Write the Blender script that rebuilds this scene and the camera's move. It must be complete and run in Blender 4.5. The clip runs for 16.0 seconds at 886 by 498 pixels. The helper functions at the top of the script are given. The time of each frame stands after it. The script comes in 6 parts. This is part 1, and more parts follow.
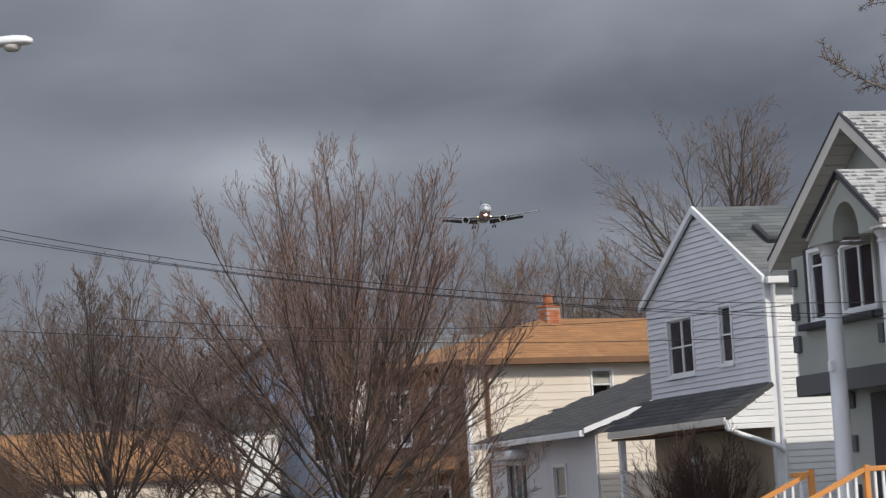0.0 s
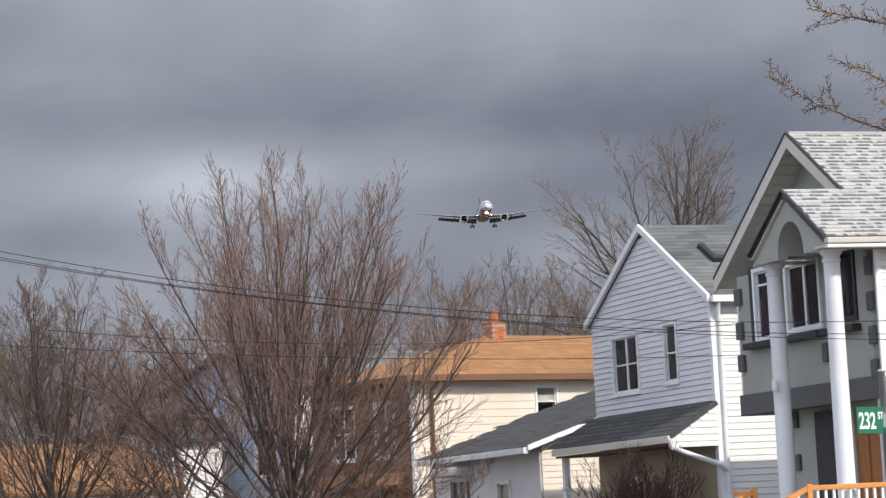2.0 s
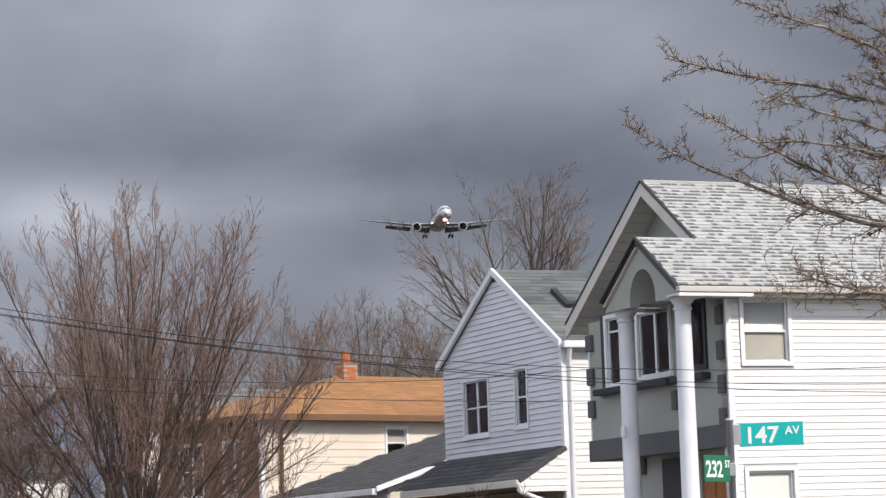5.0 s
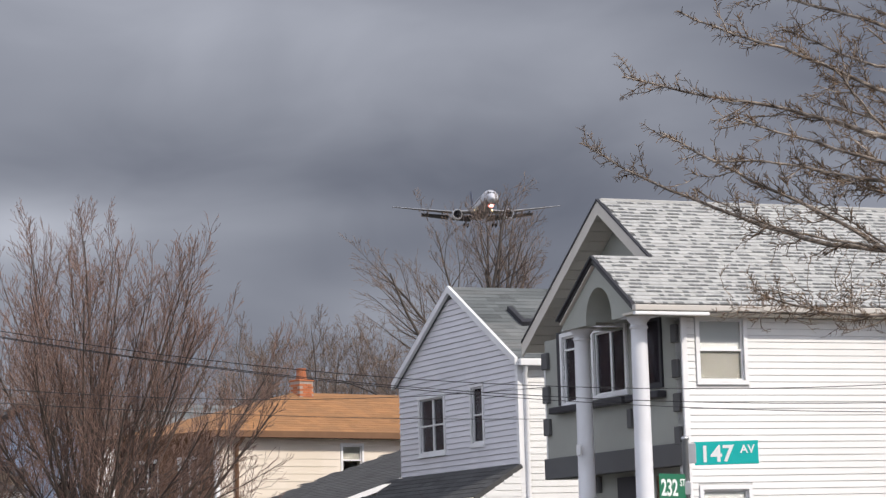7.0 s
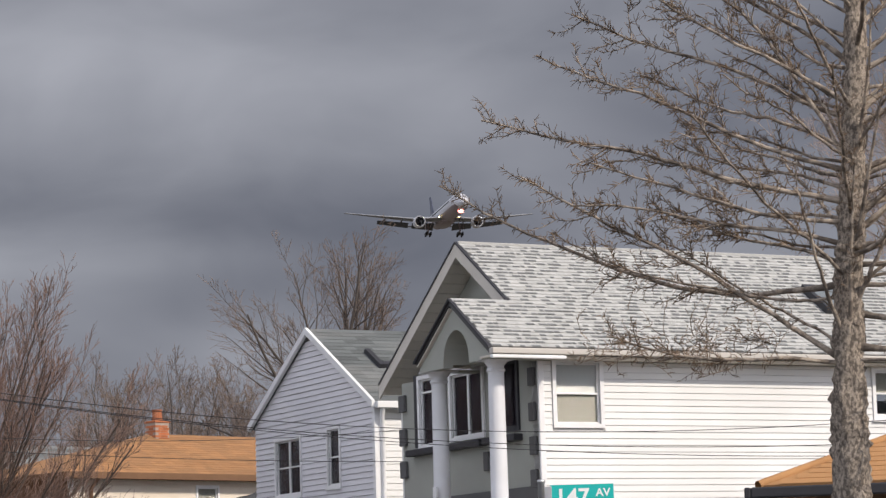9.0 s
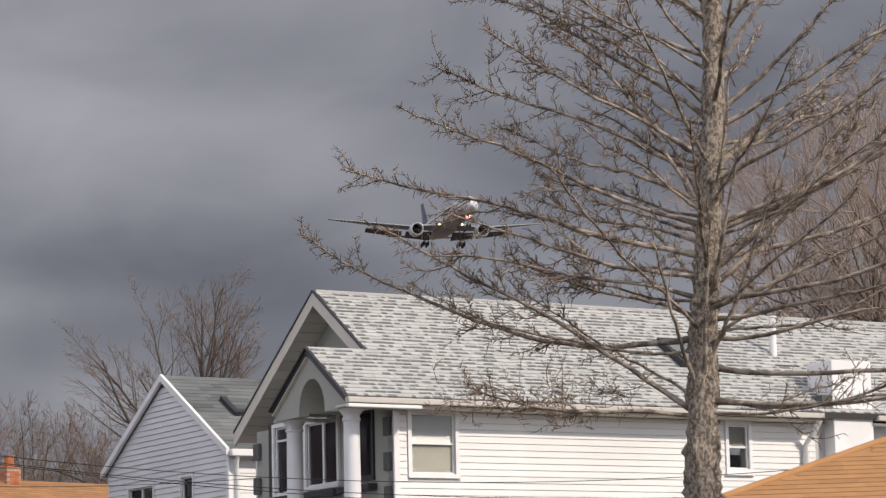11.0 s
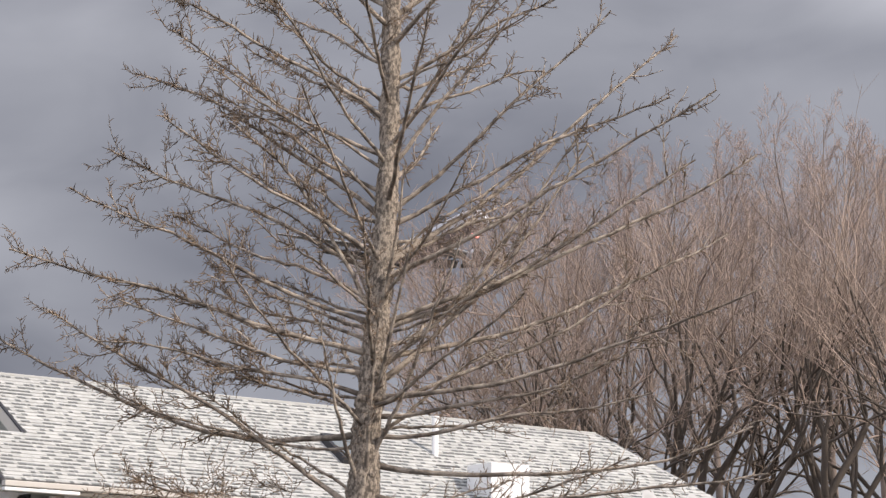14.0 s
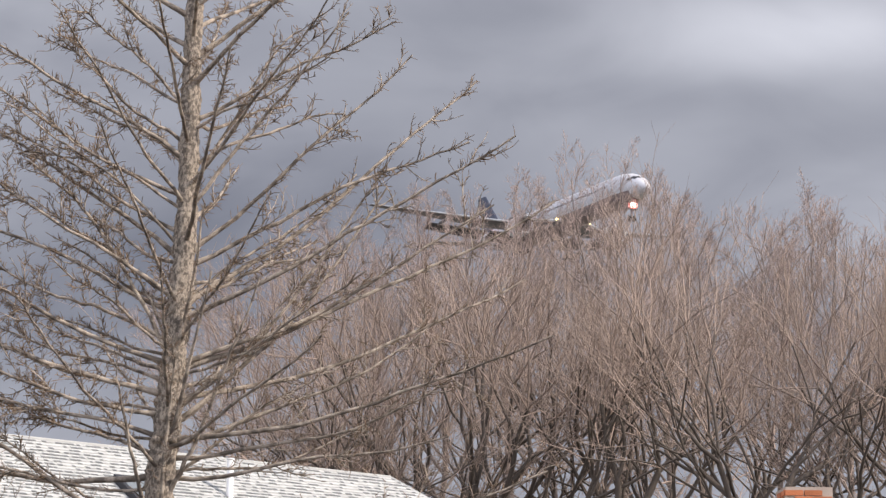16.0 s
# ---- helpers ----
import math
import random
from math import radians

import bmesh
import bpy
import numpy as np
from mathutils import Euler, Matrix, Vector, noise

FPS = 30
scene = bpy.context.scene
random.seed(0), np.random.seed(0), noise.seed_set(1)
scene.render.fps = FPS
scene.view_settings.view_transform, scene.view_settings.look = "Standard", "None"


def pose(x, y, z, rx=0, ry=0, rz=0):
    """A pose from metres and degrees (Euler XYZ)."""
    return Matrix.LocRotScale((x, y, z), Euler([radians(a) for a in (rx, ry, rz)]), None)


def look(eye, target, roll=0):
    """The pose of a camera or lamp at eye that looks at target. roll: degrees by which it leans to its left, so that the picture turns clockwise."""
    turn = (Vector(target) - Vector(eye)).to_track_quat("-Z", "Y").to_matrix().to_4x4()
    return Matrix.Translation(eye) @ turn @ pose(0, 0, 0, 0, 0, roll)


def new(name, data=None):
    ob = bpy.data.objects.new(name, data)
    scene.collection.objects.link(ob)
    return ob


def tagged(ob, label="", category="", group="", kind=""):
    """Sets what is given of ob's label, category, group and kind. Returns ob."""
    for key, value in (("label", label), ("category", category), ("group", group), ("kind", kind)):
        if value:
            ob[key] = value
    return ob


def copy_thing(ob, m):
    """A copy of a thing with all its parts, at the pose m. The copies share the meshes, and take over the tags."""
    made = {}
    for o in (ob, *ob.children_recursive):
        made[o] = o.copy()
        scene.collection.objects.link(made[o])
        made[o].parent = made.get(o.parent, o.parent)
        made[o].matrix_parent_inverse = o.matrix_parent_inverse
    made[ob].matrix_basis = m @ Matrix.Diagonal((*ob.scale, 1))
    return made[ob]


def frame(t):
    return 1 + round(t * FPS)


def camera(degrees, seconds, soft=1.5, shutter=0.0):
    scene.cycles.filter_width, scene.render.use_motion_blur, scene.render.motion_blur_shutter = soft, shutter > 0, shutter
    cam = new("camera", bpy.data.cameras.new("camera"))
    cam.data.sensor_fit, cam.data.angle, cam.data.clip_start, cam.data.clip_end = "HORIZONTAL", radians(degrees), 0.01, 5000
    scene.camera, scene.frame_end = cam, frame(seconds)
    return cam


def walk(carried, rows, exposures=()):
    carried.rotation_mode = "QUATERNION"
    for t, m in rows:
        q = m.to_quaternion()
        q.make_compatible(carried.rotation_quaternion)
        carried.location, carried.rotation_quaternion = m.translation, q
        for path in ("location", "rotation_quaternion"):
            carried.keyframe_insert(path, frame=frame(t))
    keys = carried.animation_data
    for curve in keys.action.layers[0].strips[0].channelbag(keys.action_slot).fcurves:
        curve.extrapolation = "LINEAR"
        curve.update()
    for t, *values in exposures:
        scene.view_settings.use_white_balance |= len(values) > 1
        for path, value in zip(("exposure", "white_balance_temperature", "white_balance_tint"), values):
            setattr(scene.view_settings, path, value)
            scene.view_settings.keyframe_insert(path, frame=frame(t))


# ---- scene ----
EYE = Vector((0.0, 0.0, 1.6))
cam = camera(19.34, 16.0, soft=1.4)
# seconds, heading to the right of +y, tilt up, lean (degrees)
PATH = [
    (0.0, -5.452, 5.858, -3.456), (0.5, -5.223, 6.050, -3.371), (1.0, -5.036, 6.002, -3.220),
    (1.5, -4.587, 6.211, -2.945), (2.0, -4.243, 6.140, -2.986), (2.5, -4.037, 6.160, -2.675),
    (3.0, -3.797, 6.213, -2.467), (3.5, -3.347, 6.209, -2.578), (4.0, -2.608, 6.339, -2.206),
    (4.5, -1.505, 6.498, -2.032), (4.7, -1.260, 6.773, -1.975), (6.8, 0.042, 7.152, -1.889),
    (7.0, 0.000, 7.254, -1.737), (7.5, 0.343, 7.475, -1.444), (8.0, 0.933, 7.440, -1.339),
    (8.2, 1.751, 7.686, -1.483), (10.3, 4.532, 8.498, -1.562), (10.5, 5.216, 8.736, -1.478),
    (11.0, 6.375, 9.093, -1.325), (11.5, 7.313, 9.423, -1.136), (12.0, 8.820, 9.527, -0.898),
    (12.5, 9.937, 10.342, -0.363), (13.0, 11.086, 10.283, -0.316), (13.5, 12.370, 10.856, -0.137),
    (14.0, 13.773, 11.069, 0.130), (14.5, 15.455, 11.768, 0.432), (15.0, 16.132, 11.608, 0.067),
    (15.5, 16.845, 11.950, 0.201), (16.0, 18.305, 12.015, 0.020)]


def heading(yaw, tilt):
    a, e = radians(yaw), radians(tilt)
    return Vector((math.sin(a) * math.cos(e), math.cos(a) * math.cos(e), math.sin(e)))


walk(cam, [(t, look(EYE, EYE + heading(a, e), r)) for t, a, e, r in PATH],
     exposures=[(0.0, -0.22, 6560, 10), (0.5, 0.06, 6580, 11), (1.0, 0.15, 6580, 11), (1.5, 0.22, 6580, 11), (4.7, 0.17, 6610, 12), (7.0, 0.02, 6640, 13), (8.2, 0.0, 6710, 13),
                (10.3, -0.04, 7060, 14), (12.5, 0.02, 7060, 14), (13.5, 0.19, 7010, 14), (14.5, 0.44, 6940, 14), (16.0, 0.49, 6860, 14)])

# ---- world and sun ----
SUN_AZ, SUN_EL = 128.0, 36.0      # azimuth clockwise from +y, height in degrees
world = bpy.data.worlds.new("world")
scene.world = world
world.use_nodes = True
wt = world.node_tree
wt.nodes.clear()


def wn(kind, **kw):
    n = wt.nodes.new(kind)
    for k, v in kw.items():
        if k in n.inputs:
            n.inputs[k].default_value = v
    return n


def wmath(op, a, b=None, c=None):
    n = wt.nodes.new("ShaderNodeMath")
    n.operation = op
    for i, v in enumerate((a, b, c)):
        if v is None:
            continue
        if isinstance(v, (int, float)):
            n.inputs[i].default_value = v
        else:
            wt.links.new(v, n.inputs[i])
    return n.outputs[0]


PUFFS = [(-9.5, 7.9, 2.3, 0.75, 0.20), (15.5, 12.3, 3.5, 2.2, -0.05), (2.8, 10.8, 3.0, 1.2, 0.05), (-13.5, 6.6, 2.5, 1.0, -0.05), (-1.2, 5.9, 2.0, 0.8, 0.11), (-3.3, 8.1, 3.5, 0.6, 0.07),
         (4.8, 11.3, 2.2, 1.2, 0.04), (0.5, 14.2, 5.0, 1.6, -0.01), (-5.0, 12.4, 7.0, 1.6, 0.12), (26.5, 16.6, 4.0, 1.2, 0.20),
         (-8.5, 9.3, 6.0, 0.8, -0.06), (0.8, 8.4, 5.0, 1.8, -0.095), (23.5, 15.4, 4.0, 0.5, -0.04), (10.5, 11.5, 5.5, 2.5, -0.09), (-3.8, 5.2, 2.4, 1.0, -0.07), (3.0, 7.6, 3.5, 2.0, -0.05)]
sky = wt.nodes.new("ShaderNodeTexSky")
sky.sky_type = "NISHITA"
sky.sun_disc = False
sky.sun_elevation = radians(SUN_EL)
sky.sun_rotation = radians(SUN_AZ)
coord = wt.nodes.new("ShaderNodeTexCoord")
sep = wt.nodes.new("ShaderNodeSeparateXYZ")
wt.links.new(coord.outputs["Generated"], sep.inputs[0])
az = wmath("ARCTAN2", sep.outputs[0], sep.outputs[1])
el = wmath("ARCSINE", sep.outputs[2])
azd = wmath("MULTIPLY", az, 57.2958)
eld = wmath("MULTIPLY", el, 57.2958)
# cloud deck: long soft streaks, in degrees of azimuth and height
comb = wt.nodes.new("ShaderNodeCombineXYZ")
wt.links.new(wmath("MULTIPLY", azd, 0.06), comb.inputs[0])
wt.links.new(wmath("MULTIPLY", eld, 0.20), comb.inputs[1])
comb.inputs[2].default_value = 3.7
n1 = wn("ShaderNodeTexNoise", Scale=1.0, Detail=4.0, Roughness=0.5, Distortion=0.3)
wt.links.new(comb.outputs[0], n1.inputs["Vector"])
n2 = wn("ShaderNodeTexNoise", Scale=2.2, Detail=4.0, Roughness=0.45, Distortion=0.5)
billow = wt.nodes.new("ShaderNodeCombineXYZ")
wt.links.new(wmath("MULTIPLY", azd, 0.10), billow.inputs[0])
wt.links.new(wmath("MULTIPLY", eld, 0.19), billow.inputs[1])
billow.inputs[2].default_value = 1.9
wt.links.new(billow.outputs[0], n2.inputs["Vector"])


def puff(a0, e0, wa, we, amount):
    """A soft lighter or darker cloud round one direction."""
    da = wmath("DIVIDE", wmath("SUBTRACT", azd, a0), wa)
    de = wmath("DIVIDE", wmath("SUBTRACT", eld, e0), we)
    r2 = wmath("ADD", wmath("MULTIPLY", da, da), wmath("MULTIPLY", de, de))
    return wmath("MULTIPLY", wmath("EXPONENT", wmath("MULTIPLY", r2, -1.0)), amount)


tone = wmath("MULTIPLY_ADD", n1.outputs["Fac"], 0.18, 0.245)
tone = wmath("ADD", tone, wmath("MULTIPLY_ADD", n2.outputs["Fac"], 0.24, -0.125))
for a0, e0, wa, we, amount in PUFFS:
    tone = wmath("ADD", tone, puff(a0, e0, wa, we, amount * 1.3))
cloud = wt.nodes.new("ShaderNodeMix")
cloud.data_type = "RGBA"
wt.links.new(tone, cloud.inputs["Factor"])
cloud.inputs[6].default_value = (0.0, 0.007, 0.036, 1)
cloud.inputs[7].default_value = (0.77, 0.825, 0.925, 1)
skyc = wt.nodes.new("ShaderNodeMix")
skyc.data_type = "RGBA"
skyc.inputs["Factor"].default_value = 0.97
scaled = wt.nodes.new("ShaderNodeVectorMath")
scaled.operation = "SCALE"
scaled.inputs[3].default_value = 0.1
wt.links.new(sky.outputs[0], scaled.inputs[0])
wt.links.new(scaled.outputs[0], skyc.inputs[6])
# the deck thins away from the storm cloud ahead: brighter overhead, behind and to the sides
dot = wt.nodes.new("ShaderNodeVectorMath")
dot.operation = "DOT_PRODUCT"
dot.inputs[1].default_value = (0.12, 0.977, 0.174)
wt.links.new(coord.outputs["Generated"], dot.inputs[0])
thin = wt.nodes.new("ShaderNodeMapRange")
thin.interpolation_type = "SMOOTHSTEP"
for i, v in enumerate((0.90, -0.1, 1.0, 3.6), 1):
    thin.inputs[i].default_value = v
wt.links.new(dot.outputs["Value"], thin.inputs[0])
bright = wt.nodes.new("ShaderNodeVectorMath")
bright.operation = "SCALE"
wt.links.new(cloud.outputs[2], bright.inputs[0])
wt.links.new(thin.outputs[0], bright.inputs[3])
wt.links.new(bright.outputs[0], skyc.inputs[7])
bg = wt.nodes.new("ShaderNodeBackground")
bg.inputs["Strength"].default_value = 1.0
wt.links.new(skyc.outputs[2], bg.inputs["Color"])
out = wt.nodes.new("ShaderNodeOutputWorld")
wt.links.new(bg.outputs[0], out.inputs["Surface"])

sun = new("sun", bpy.data.lights.new("sun", "SUN"))
sun.data.energy, sun.data.angle, sun.data.color = 3.35, radians(0.6), (1.0, 0.94, 0.85)
sun.matrix_world = look(heading(SUN_AZ, SUN_EL) * 60, (0, 0, 0))

# ---- materials ----
def mat(name, color, rough=0.7, var=0.25, scale=6.0, fine=60.0, bump=0.15, metal=0.0, rand=0.0, island=0.0,
        stain=None, stain_amount=0.0, stretch=(1, 1, 1), spec=0.4, dark=0.0):
    """Procedural surface: broad and fine variation in tone, fine relief, optional stains and tone by piece."""
    m = bpy.data.materials.new(name)
    m.use_nodes = True
    t = m.node_tree
    b = t.nodes["Principled BSDF"]
    b.inputs["Metallic"].default_value = metal
    b.inputs["Specular IOR Level"].default_value = spec
    co = t.nodes.new("ShaderNodeTexCoord")
    mp = t.nodes.new("ShaderNodeMapping")
    mp.inputs["Scale"].default_value = stretch
    t.links.new(co.outputs["Object"], mp.inputs[0])

    def tex(s, detail):
        n = t.nodes.new("ShaderNodeTexNoise")
        n.inputs["Scale"].default_value = s
        n.inputs["Detail"].default_value = detail
        t.links.new(mp.outputs[0], n.inputs["Vector"])
        return n.outputs["Fac"]

    def calc(op, a, c):
        n = t.nodes.new("ShaderNodeMath")
        n.operation = op
        for i, v in enumerate((a, c)):
            if isinstance(v, (int, float)):
                n.inputs[i].default_value = v
            else:
                t.links.new(v, n.inputs[i])
        return n.outputs[0]

    broad, small = tex(scale, 4), tex(fine, 3)
    v = calc("ADD", calc("MULTIPLY", calc("SUBTRACT", broad, 0.5), 2 * var), 1.0)
    v = calc("ADD", v, calc("MULTIPLY", calc("SUBTRACT", small, 0.5), 1.4 * var))
    if rand:
        oi = t.nodes.new("ShaderNodeObjectInfo")
        if dark:
            v = calc("SUBTRACT", v, calc("MULTIPLY", calc("GREATER_THAN", oi.outputs["Random"], 0.66), dark))
        v = calc("ADD", v, calc("MULTIPLY", calc("SUBTRACT", oi.outputs["Random"], 0.5), rand))
    if island:
        g = t.nodes.new("ShaderNodeNewGeometry")
        if dark:
            v = calc("SUBTRACT", v, calc("MULTIPLY", calc("GREATER_THAN", g.outputs["Random Per Island"], 0.66), dark))
        v = calc("ADD", v, calc("MULTIPLY", calc("SUBTRACT", g.outputs["Random Per Island"], 0.5), island))
    hsv = t.nodes.new("ShaderNodeHueSaturation")
    hsv.inputs["Color"].default_value = (*color, 1)
    t.links.new(v, hsv.inputs["Value"])
    col = hsv.outputs[0]
    if stain:
        mx = t.nodes.new("ShaderNodeMix")
        mx.data_type = "RGBA"
        s = tex(scale * 0.4, 5)
        rp = t.nodes.new("ShaderNodeMapRange")
        rp.inputs[1].default_value, rp.inputs[2].default_value = 0.44, 0.58
        rp.inputs[4].default_value = stain_amount
        t.links.new(s, rp.inputs[0])
        t.links.new(rp.outputs[0], mx.inputs["Factor"])
        t.links.new(col, mx.inputs[6])
        mx.inputs[7].default_value = (*stain, 1)
        col = mx.outputs[2]
    t.links.new(col, b.inputs["Base Color"])
    t.links.new(calc("ADD", calc("MULTIPLY", small, 0.2), rough - 0.1), b.inputs["Roughness"])
    if bump:
        bp = t.nodes.new("ShaderNodeBump")
        bp.inputs["Strength"].default_value = bump
        bp.inputs["Distance"].default_value = 0.01
        t.links.new(small, bp.inputs["Height"])
        t.links.new(bp.outputs[0], b.inputs["Normal"])
    return m


def glow(name, color, strength):
    m = bpy.data.materials.new(name)
    m.use_nodes = True
    b = m.node_tree.nodes["Principled BSDF"]
    b.inputs["Base Color"].default_value = (0.9, 0.9, 0.9, 1)
    b.inputs["Emission Color"].default_value = (*color, 1)
    b.inputs["Emission Strength"].default_value = strength
    return m


def glass(name, tint, rough=0.02):
    """Window glass seen by day: a clear coat of reflection over a mostly clear pane."""
    m = bpy.data.materials.new(name)
    m.use_nodes = True
    b = m.node_tree.nodes["Principled BSDF"]
    b.inputs["Base Color"].default_value = (*tint, 1)
    b.inputs["Roughness"].default_value = rough
    b.inputs["Transmission Weight"].default_value = 1.0
    b.inputs["IOR"].default_value = 1.15
    return m


M_VINYL = mat("white_vinyl", (0.75, 0.75, 0.735), 0.45, 0.04, 1.5, 40, 0.05, rand=0.05, stain=(0.62, 0.62, 0.6), stain_amount=0.35)
M_VINYL2 = mat("pale_grey_vinyl", (0.71, 0.70, 0.72), 0.5, 0.05, 1.5, 40, 0.05, rand=0.06, stain=(0.55, 0.55, 0.58), stain_amount=0.4)
M_CREAM = mat("cream_siding", (0.74, 0.66, 0.56), 0.55, 0.06, 1.5, 40, 0.05, rand=0.06, stain=(0.6, 0.52, 0.4), stain_amount=0.4)
M_TRIM = mat("white_trim", (0.80, 0.80, 0.80), 0.4, 0.04, 4, 50, 0.05, stain=(0.6, 0.6, 0.58), stain_amount=0.3)
M_STUCCO = mat("grey_green_stucco", (0.36, 0.37, 0.33), 0.9, 0.08, 1.2, 120, 0.5, stain=(0.3, 0.3, 0.27), stain_amount=0.5)
M_BAND = mat("dark_grey_stucco", (0.11, 0.11, 0.11), 0.9, 0.12, 2, 120, 0.5)
M_DARKTRIM = mat("dark_trim", (0.03, 0.03, 0.035), 0.5, 0.2, 4, 60, 0.1)
M_SOFFIT = mat("soffit", (0.62, 0.58, 0.51), 0.6, 0.1, 2, 40, 0.1, rand=0.1)
M_COLUMN = mat("painted_column", (0.74, 0.75, 0.77), 0.45, 0.05, 2, 60, 0.05, stain=(0.55, 0.55, 0.55), stain_amount=0.4)
M_SHINGLE = mat("grey_shingle", (0.425, 0.425, 0.41), 0.92, 0.12, 7, 220, 0.6, rand=0.22)
M_SHINGLE_J = mat("grey_shingle_joined", (0.425, 0.425, 0.41), 0.92, 0.12, 7, 220, 0.6, island=0.22)
# dark dashes that stand for the shadow under raised shingle tabs
M_TABSHADOW = mat("tab_shadow_grey", (0.18, 0.188, 0.185), 0.92, 0.15, 7, 220, 0.6, island=0.25)
# backing of the shaded gable front; shadow lines between boards put in its colour
M_LAPSHADE = mat("shaded_lap_joint", (0.24, 0.24, 0.24), 0.9, 0.1, 3, 60, 0.1)
M_GUTTER = mat("beige_gutter", (0.50, 0.47, 0.43), 0.5, 0.08, 3, 60, 0.05)
# paler copy for sunlit walls, where the lap shadows are weaker
M_LAPLIT = mat("lit_lap_joint", (0.5, 0.5, 0.49), 0.9, 0.1, 3, 60, 0.1)
M_SKYLIGHT = mat("skylight_pane", (0.16, 0.18, 0.19), 0.15, 0.1, 3, 60, 0.0)
M_UNDER = mat("roof_felt", (0.10, 0.10, 0.10), 0.95, 0.2, 3, 90, 0.4)
M_ROOF2 = mat("weathered_grey_shingle", (0.11, 0.12, 0.12), 0.92, 0.25, 3, 150, 0.6, island=0.5, stretch=(0.3, 1, 1), stain=(0.24, 0.24, 0.23), stain_amount=0.6)
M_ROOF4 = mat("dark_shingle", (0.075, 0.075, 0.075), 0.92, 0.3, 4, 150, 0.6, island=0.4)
M_ORANGE = mat("orange_shingle", (0.43, 0.225, 0.095), 0.92, 0.16, 4, 180, 0.6, island=0.3, stain=(0.34, 0.18, 0.08), stain_amount=0.5)
# darker copy of orange_shingle: dimmer light on these roofs put in the colour
M_ORANGE2 = mat("dim_lit_orange_shingle", (0.34, 0.172, 0.075), 0.92, 0.18, 4, 180, 0.6, island=0.3, stain=(0.25, 0.135, 0.065), stain_amount=0.5)
M_BRICK = mat("orange_brick", (0.42, 0.15, 0.07), 0.9, 0.2, 8, 80, 0.5, rand=0.4)
M_MORTAR = mat("mortar", (0.35, 0.30, 0.26), 0.95, 0.2, 8, 80, 0.4)
M_BROWN = mat("brown_wood_siding", (0.16, 0.085, 0.045), 0.8, 0.25, 3, 60, 0.3, rand=0.2)
M_TAN = mat("tan_stucco", (0.42, 0.34, 0.24), 0.9, 0.12, 2, 80, 0.4)
M_BROWNWALL = mat("brown_brick_wall", (0.24, 0.15, 0.09), 0.9, 0.25, 6, 40, 0.4)
M_BARK = mat("grey_bark", (0.37, 0.31, 0.25), 0.95, 0.9, 95, 220, 1.0, stain=(0.06, 0.048, 0.04), stain_amount=0.75, stretch=(1, 1, 0.6))
M_BRANCH = mat("branch_bark", (0.37, 0.31, 0.25), 0.95, 0.5, 22, 110, 1.0, island=0.6, stain=(0.075, 0.06, 0.05), stain_amount=0.75)
M_SPUR = mat("spur_twigs", (0.17, 0.115, 0.075), 0.9, 0.3, 3, 60, 0.2, island=0.7)
M_BARK1 = mat("brown_bark", (0.085, 0.066, 0.055), 0.95, 0.4, 3, 45, 0.8)
M_TWIG1 = mat("reddish_twigs", (0.22, 0.14, 0.11), 0.9, 0.3, 1, 60, 0.2, island=0.7)
M_TWIG0 = mat("brown_twigs", (0.15, 0.105, 0.082), 0.9, 0.3, 1, 60, 0.2, island=0.7)
M_TWIGG = mat("grey_twigs", (0.18, 0.132, 0.105), 0.9, 0.3, 0.3, 60, 0.2, island=0.7)
M_BARKG = mat("dark_grey_bark", (0.10, 0.085, 0.075), 0.95, 0.35, 1, 30, 0.6)
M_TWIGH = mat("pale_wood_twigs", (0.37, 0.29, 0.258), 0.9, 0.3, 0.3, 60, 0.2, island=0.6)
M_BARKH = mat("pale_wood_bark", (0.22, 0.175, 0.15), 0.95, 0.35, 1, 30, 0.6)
M_TWIGB = mat("wood_twigs", (0.30, 0.23, 0.19), 0.9, 0.3, 0.3, 60, 0.2, island=0.7)
M_BARKB = mat("wood_bark", (0.095, 0.077, 0.064), 0.95, 0.35, 1, 30, 0.6)
M_WIRE = mat("black_wire", (0.02, 0.02, 0.022), 0.6, 0.1, 4, 40, 0.0)
M_STEEL = mat("galvanised_steel", (0.50, 0.51, 0.52), 0.45, 0.12, 6, 80, 0.1, metal=0.7)
M_SIGN = mat("green_sign_sheeting", (0.0, 0.45, 0.42), 0.4, 0.05, 5, 60, 0.02)
M_SIGN2 = mat("dark_green_sign_sheeting", (0.015, 0.16, 0.085), 0.4, 0.05, 5, 60, 0.02)
M_WHITE = mat("white_lettering", (0.85, 0.87, 0.85), 0.4, 0.02, 5, 60, 0.0)
M_LAMP = mat("lamp_housing", (0.8, 0.8, 0.8), 0.4, 0.06, 5, 60, 0.05)
M_LENS = mat("lamp_lens", (0.55, 0.53, 0.48), 0.25, 0.05, 5, 60, 0.0)
M_RAIL = mat("orange_wood_rail", (0.62, 0.26, 0.07), 0.6, 0.2, 4, 60, 0.2)
M_DOOR = mat("varnished_door", (0.34, 0.13, 0.04), 0.4, 0.25, 3, 50, 0.2, stretch=(4, 4, 0.6))
# white panel: bright reflection in the upper sash put in colour
M_PANEGLARE = mat("pane_glare_white", (0.82, 0.82, 0.80), 0.8, 0.06, 3, 60, 0.1)
M_BLIND = mat("beige_blind", (0.40, 0.38, 0.33), 0.8, 0.06, 3, 60, 0.1)
# near-black sheet for unlit rooms, with the bay curtain's faint purple
M_ROOMDARK = mat("dark_room_sheet", (0.024, 0.014, 0.022), 0.9, 0.3, 4, 60, 0.1)
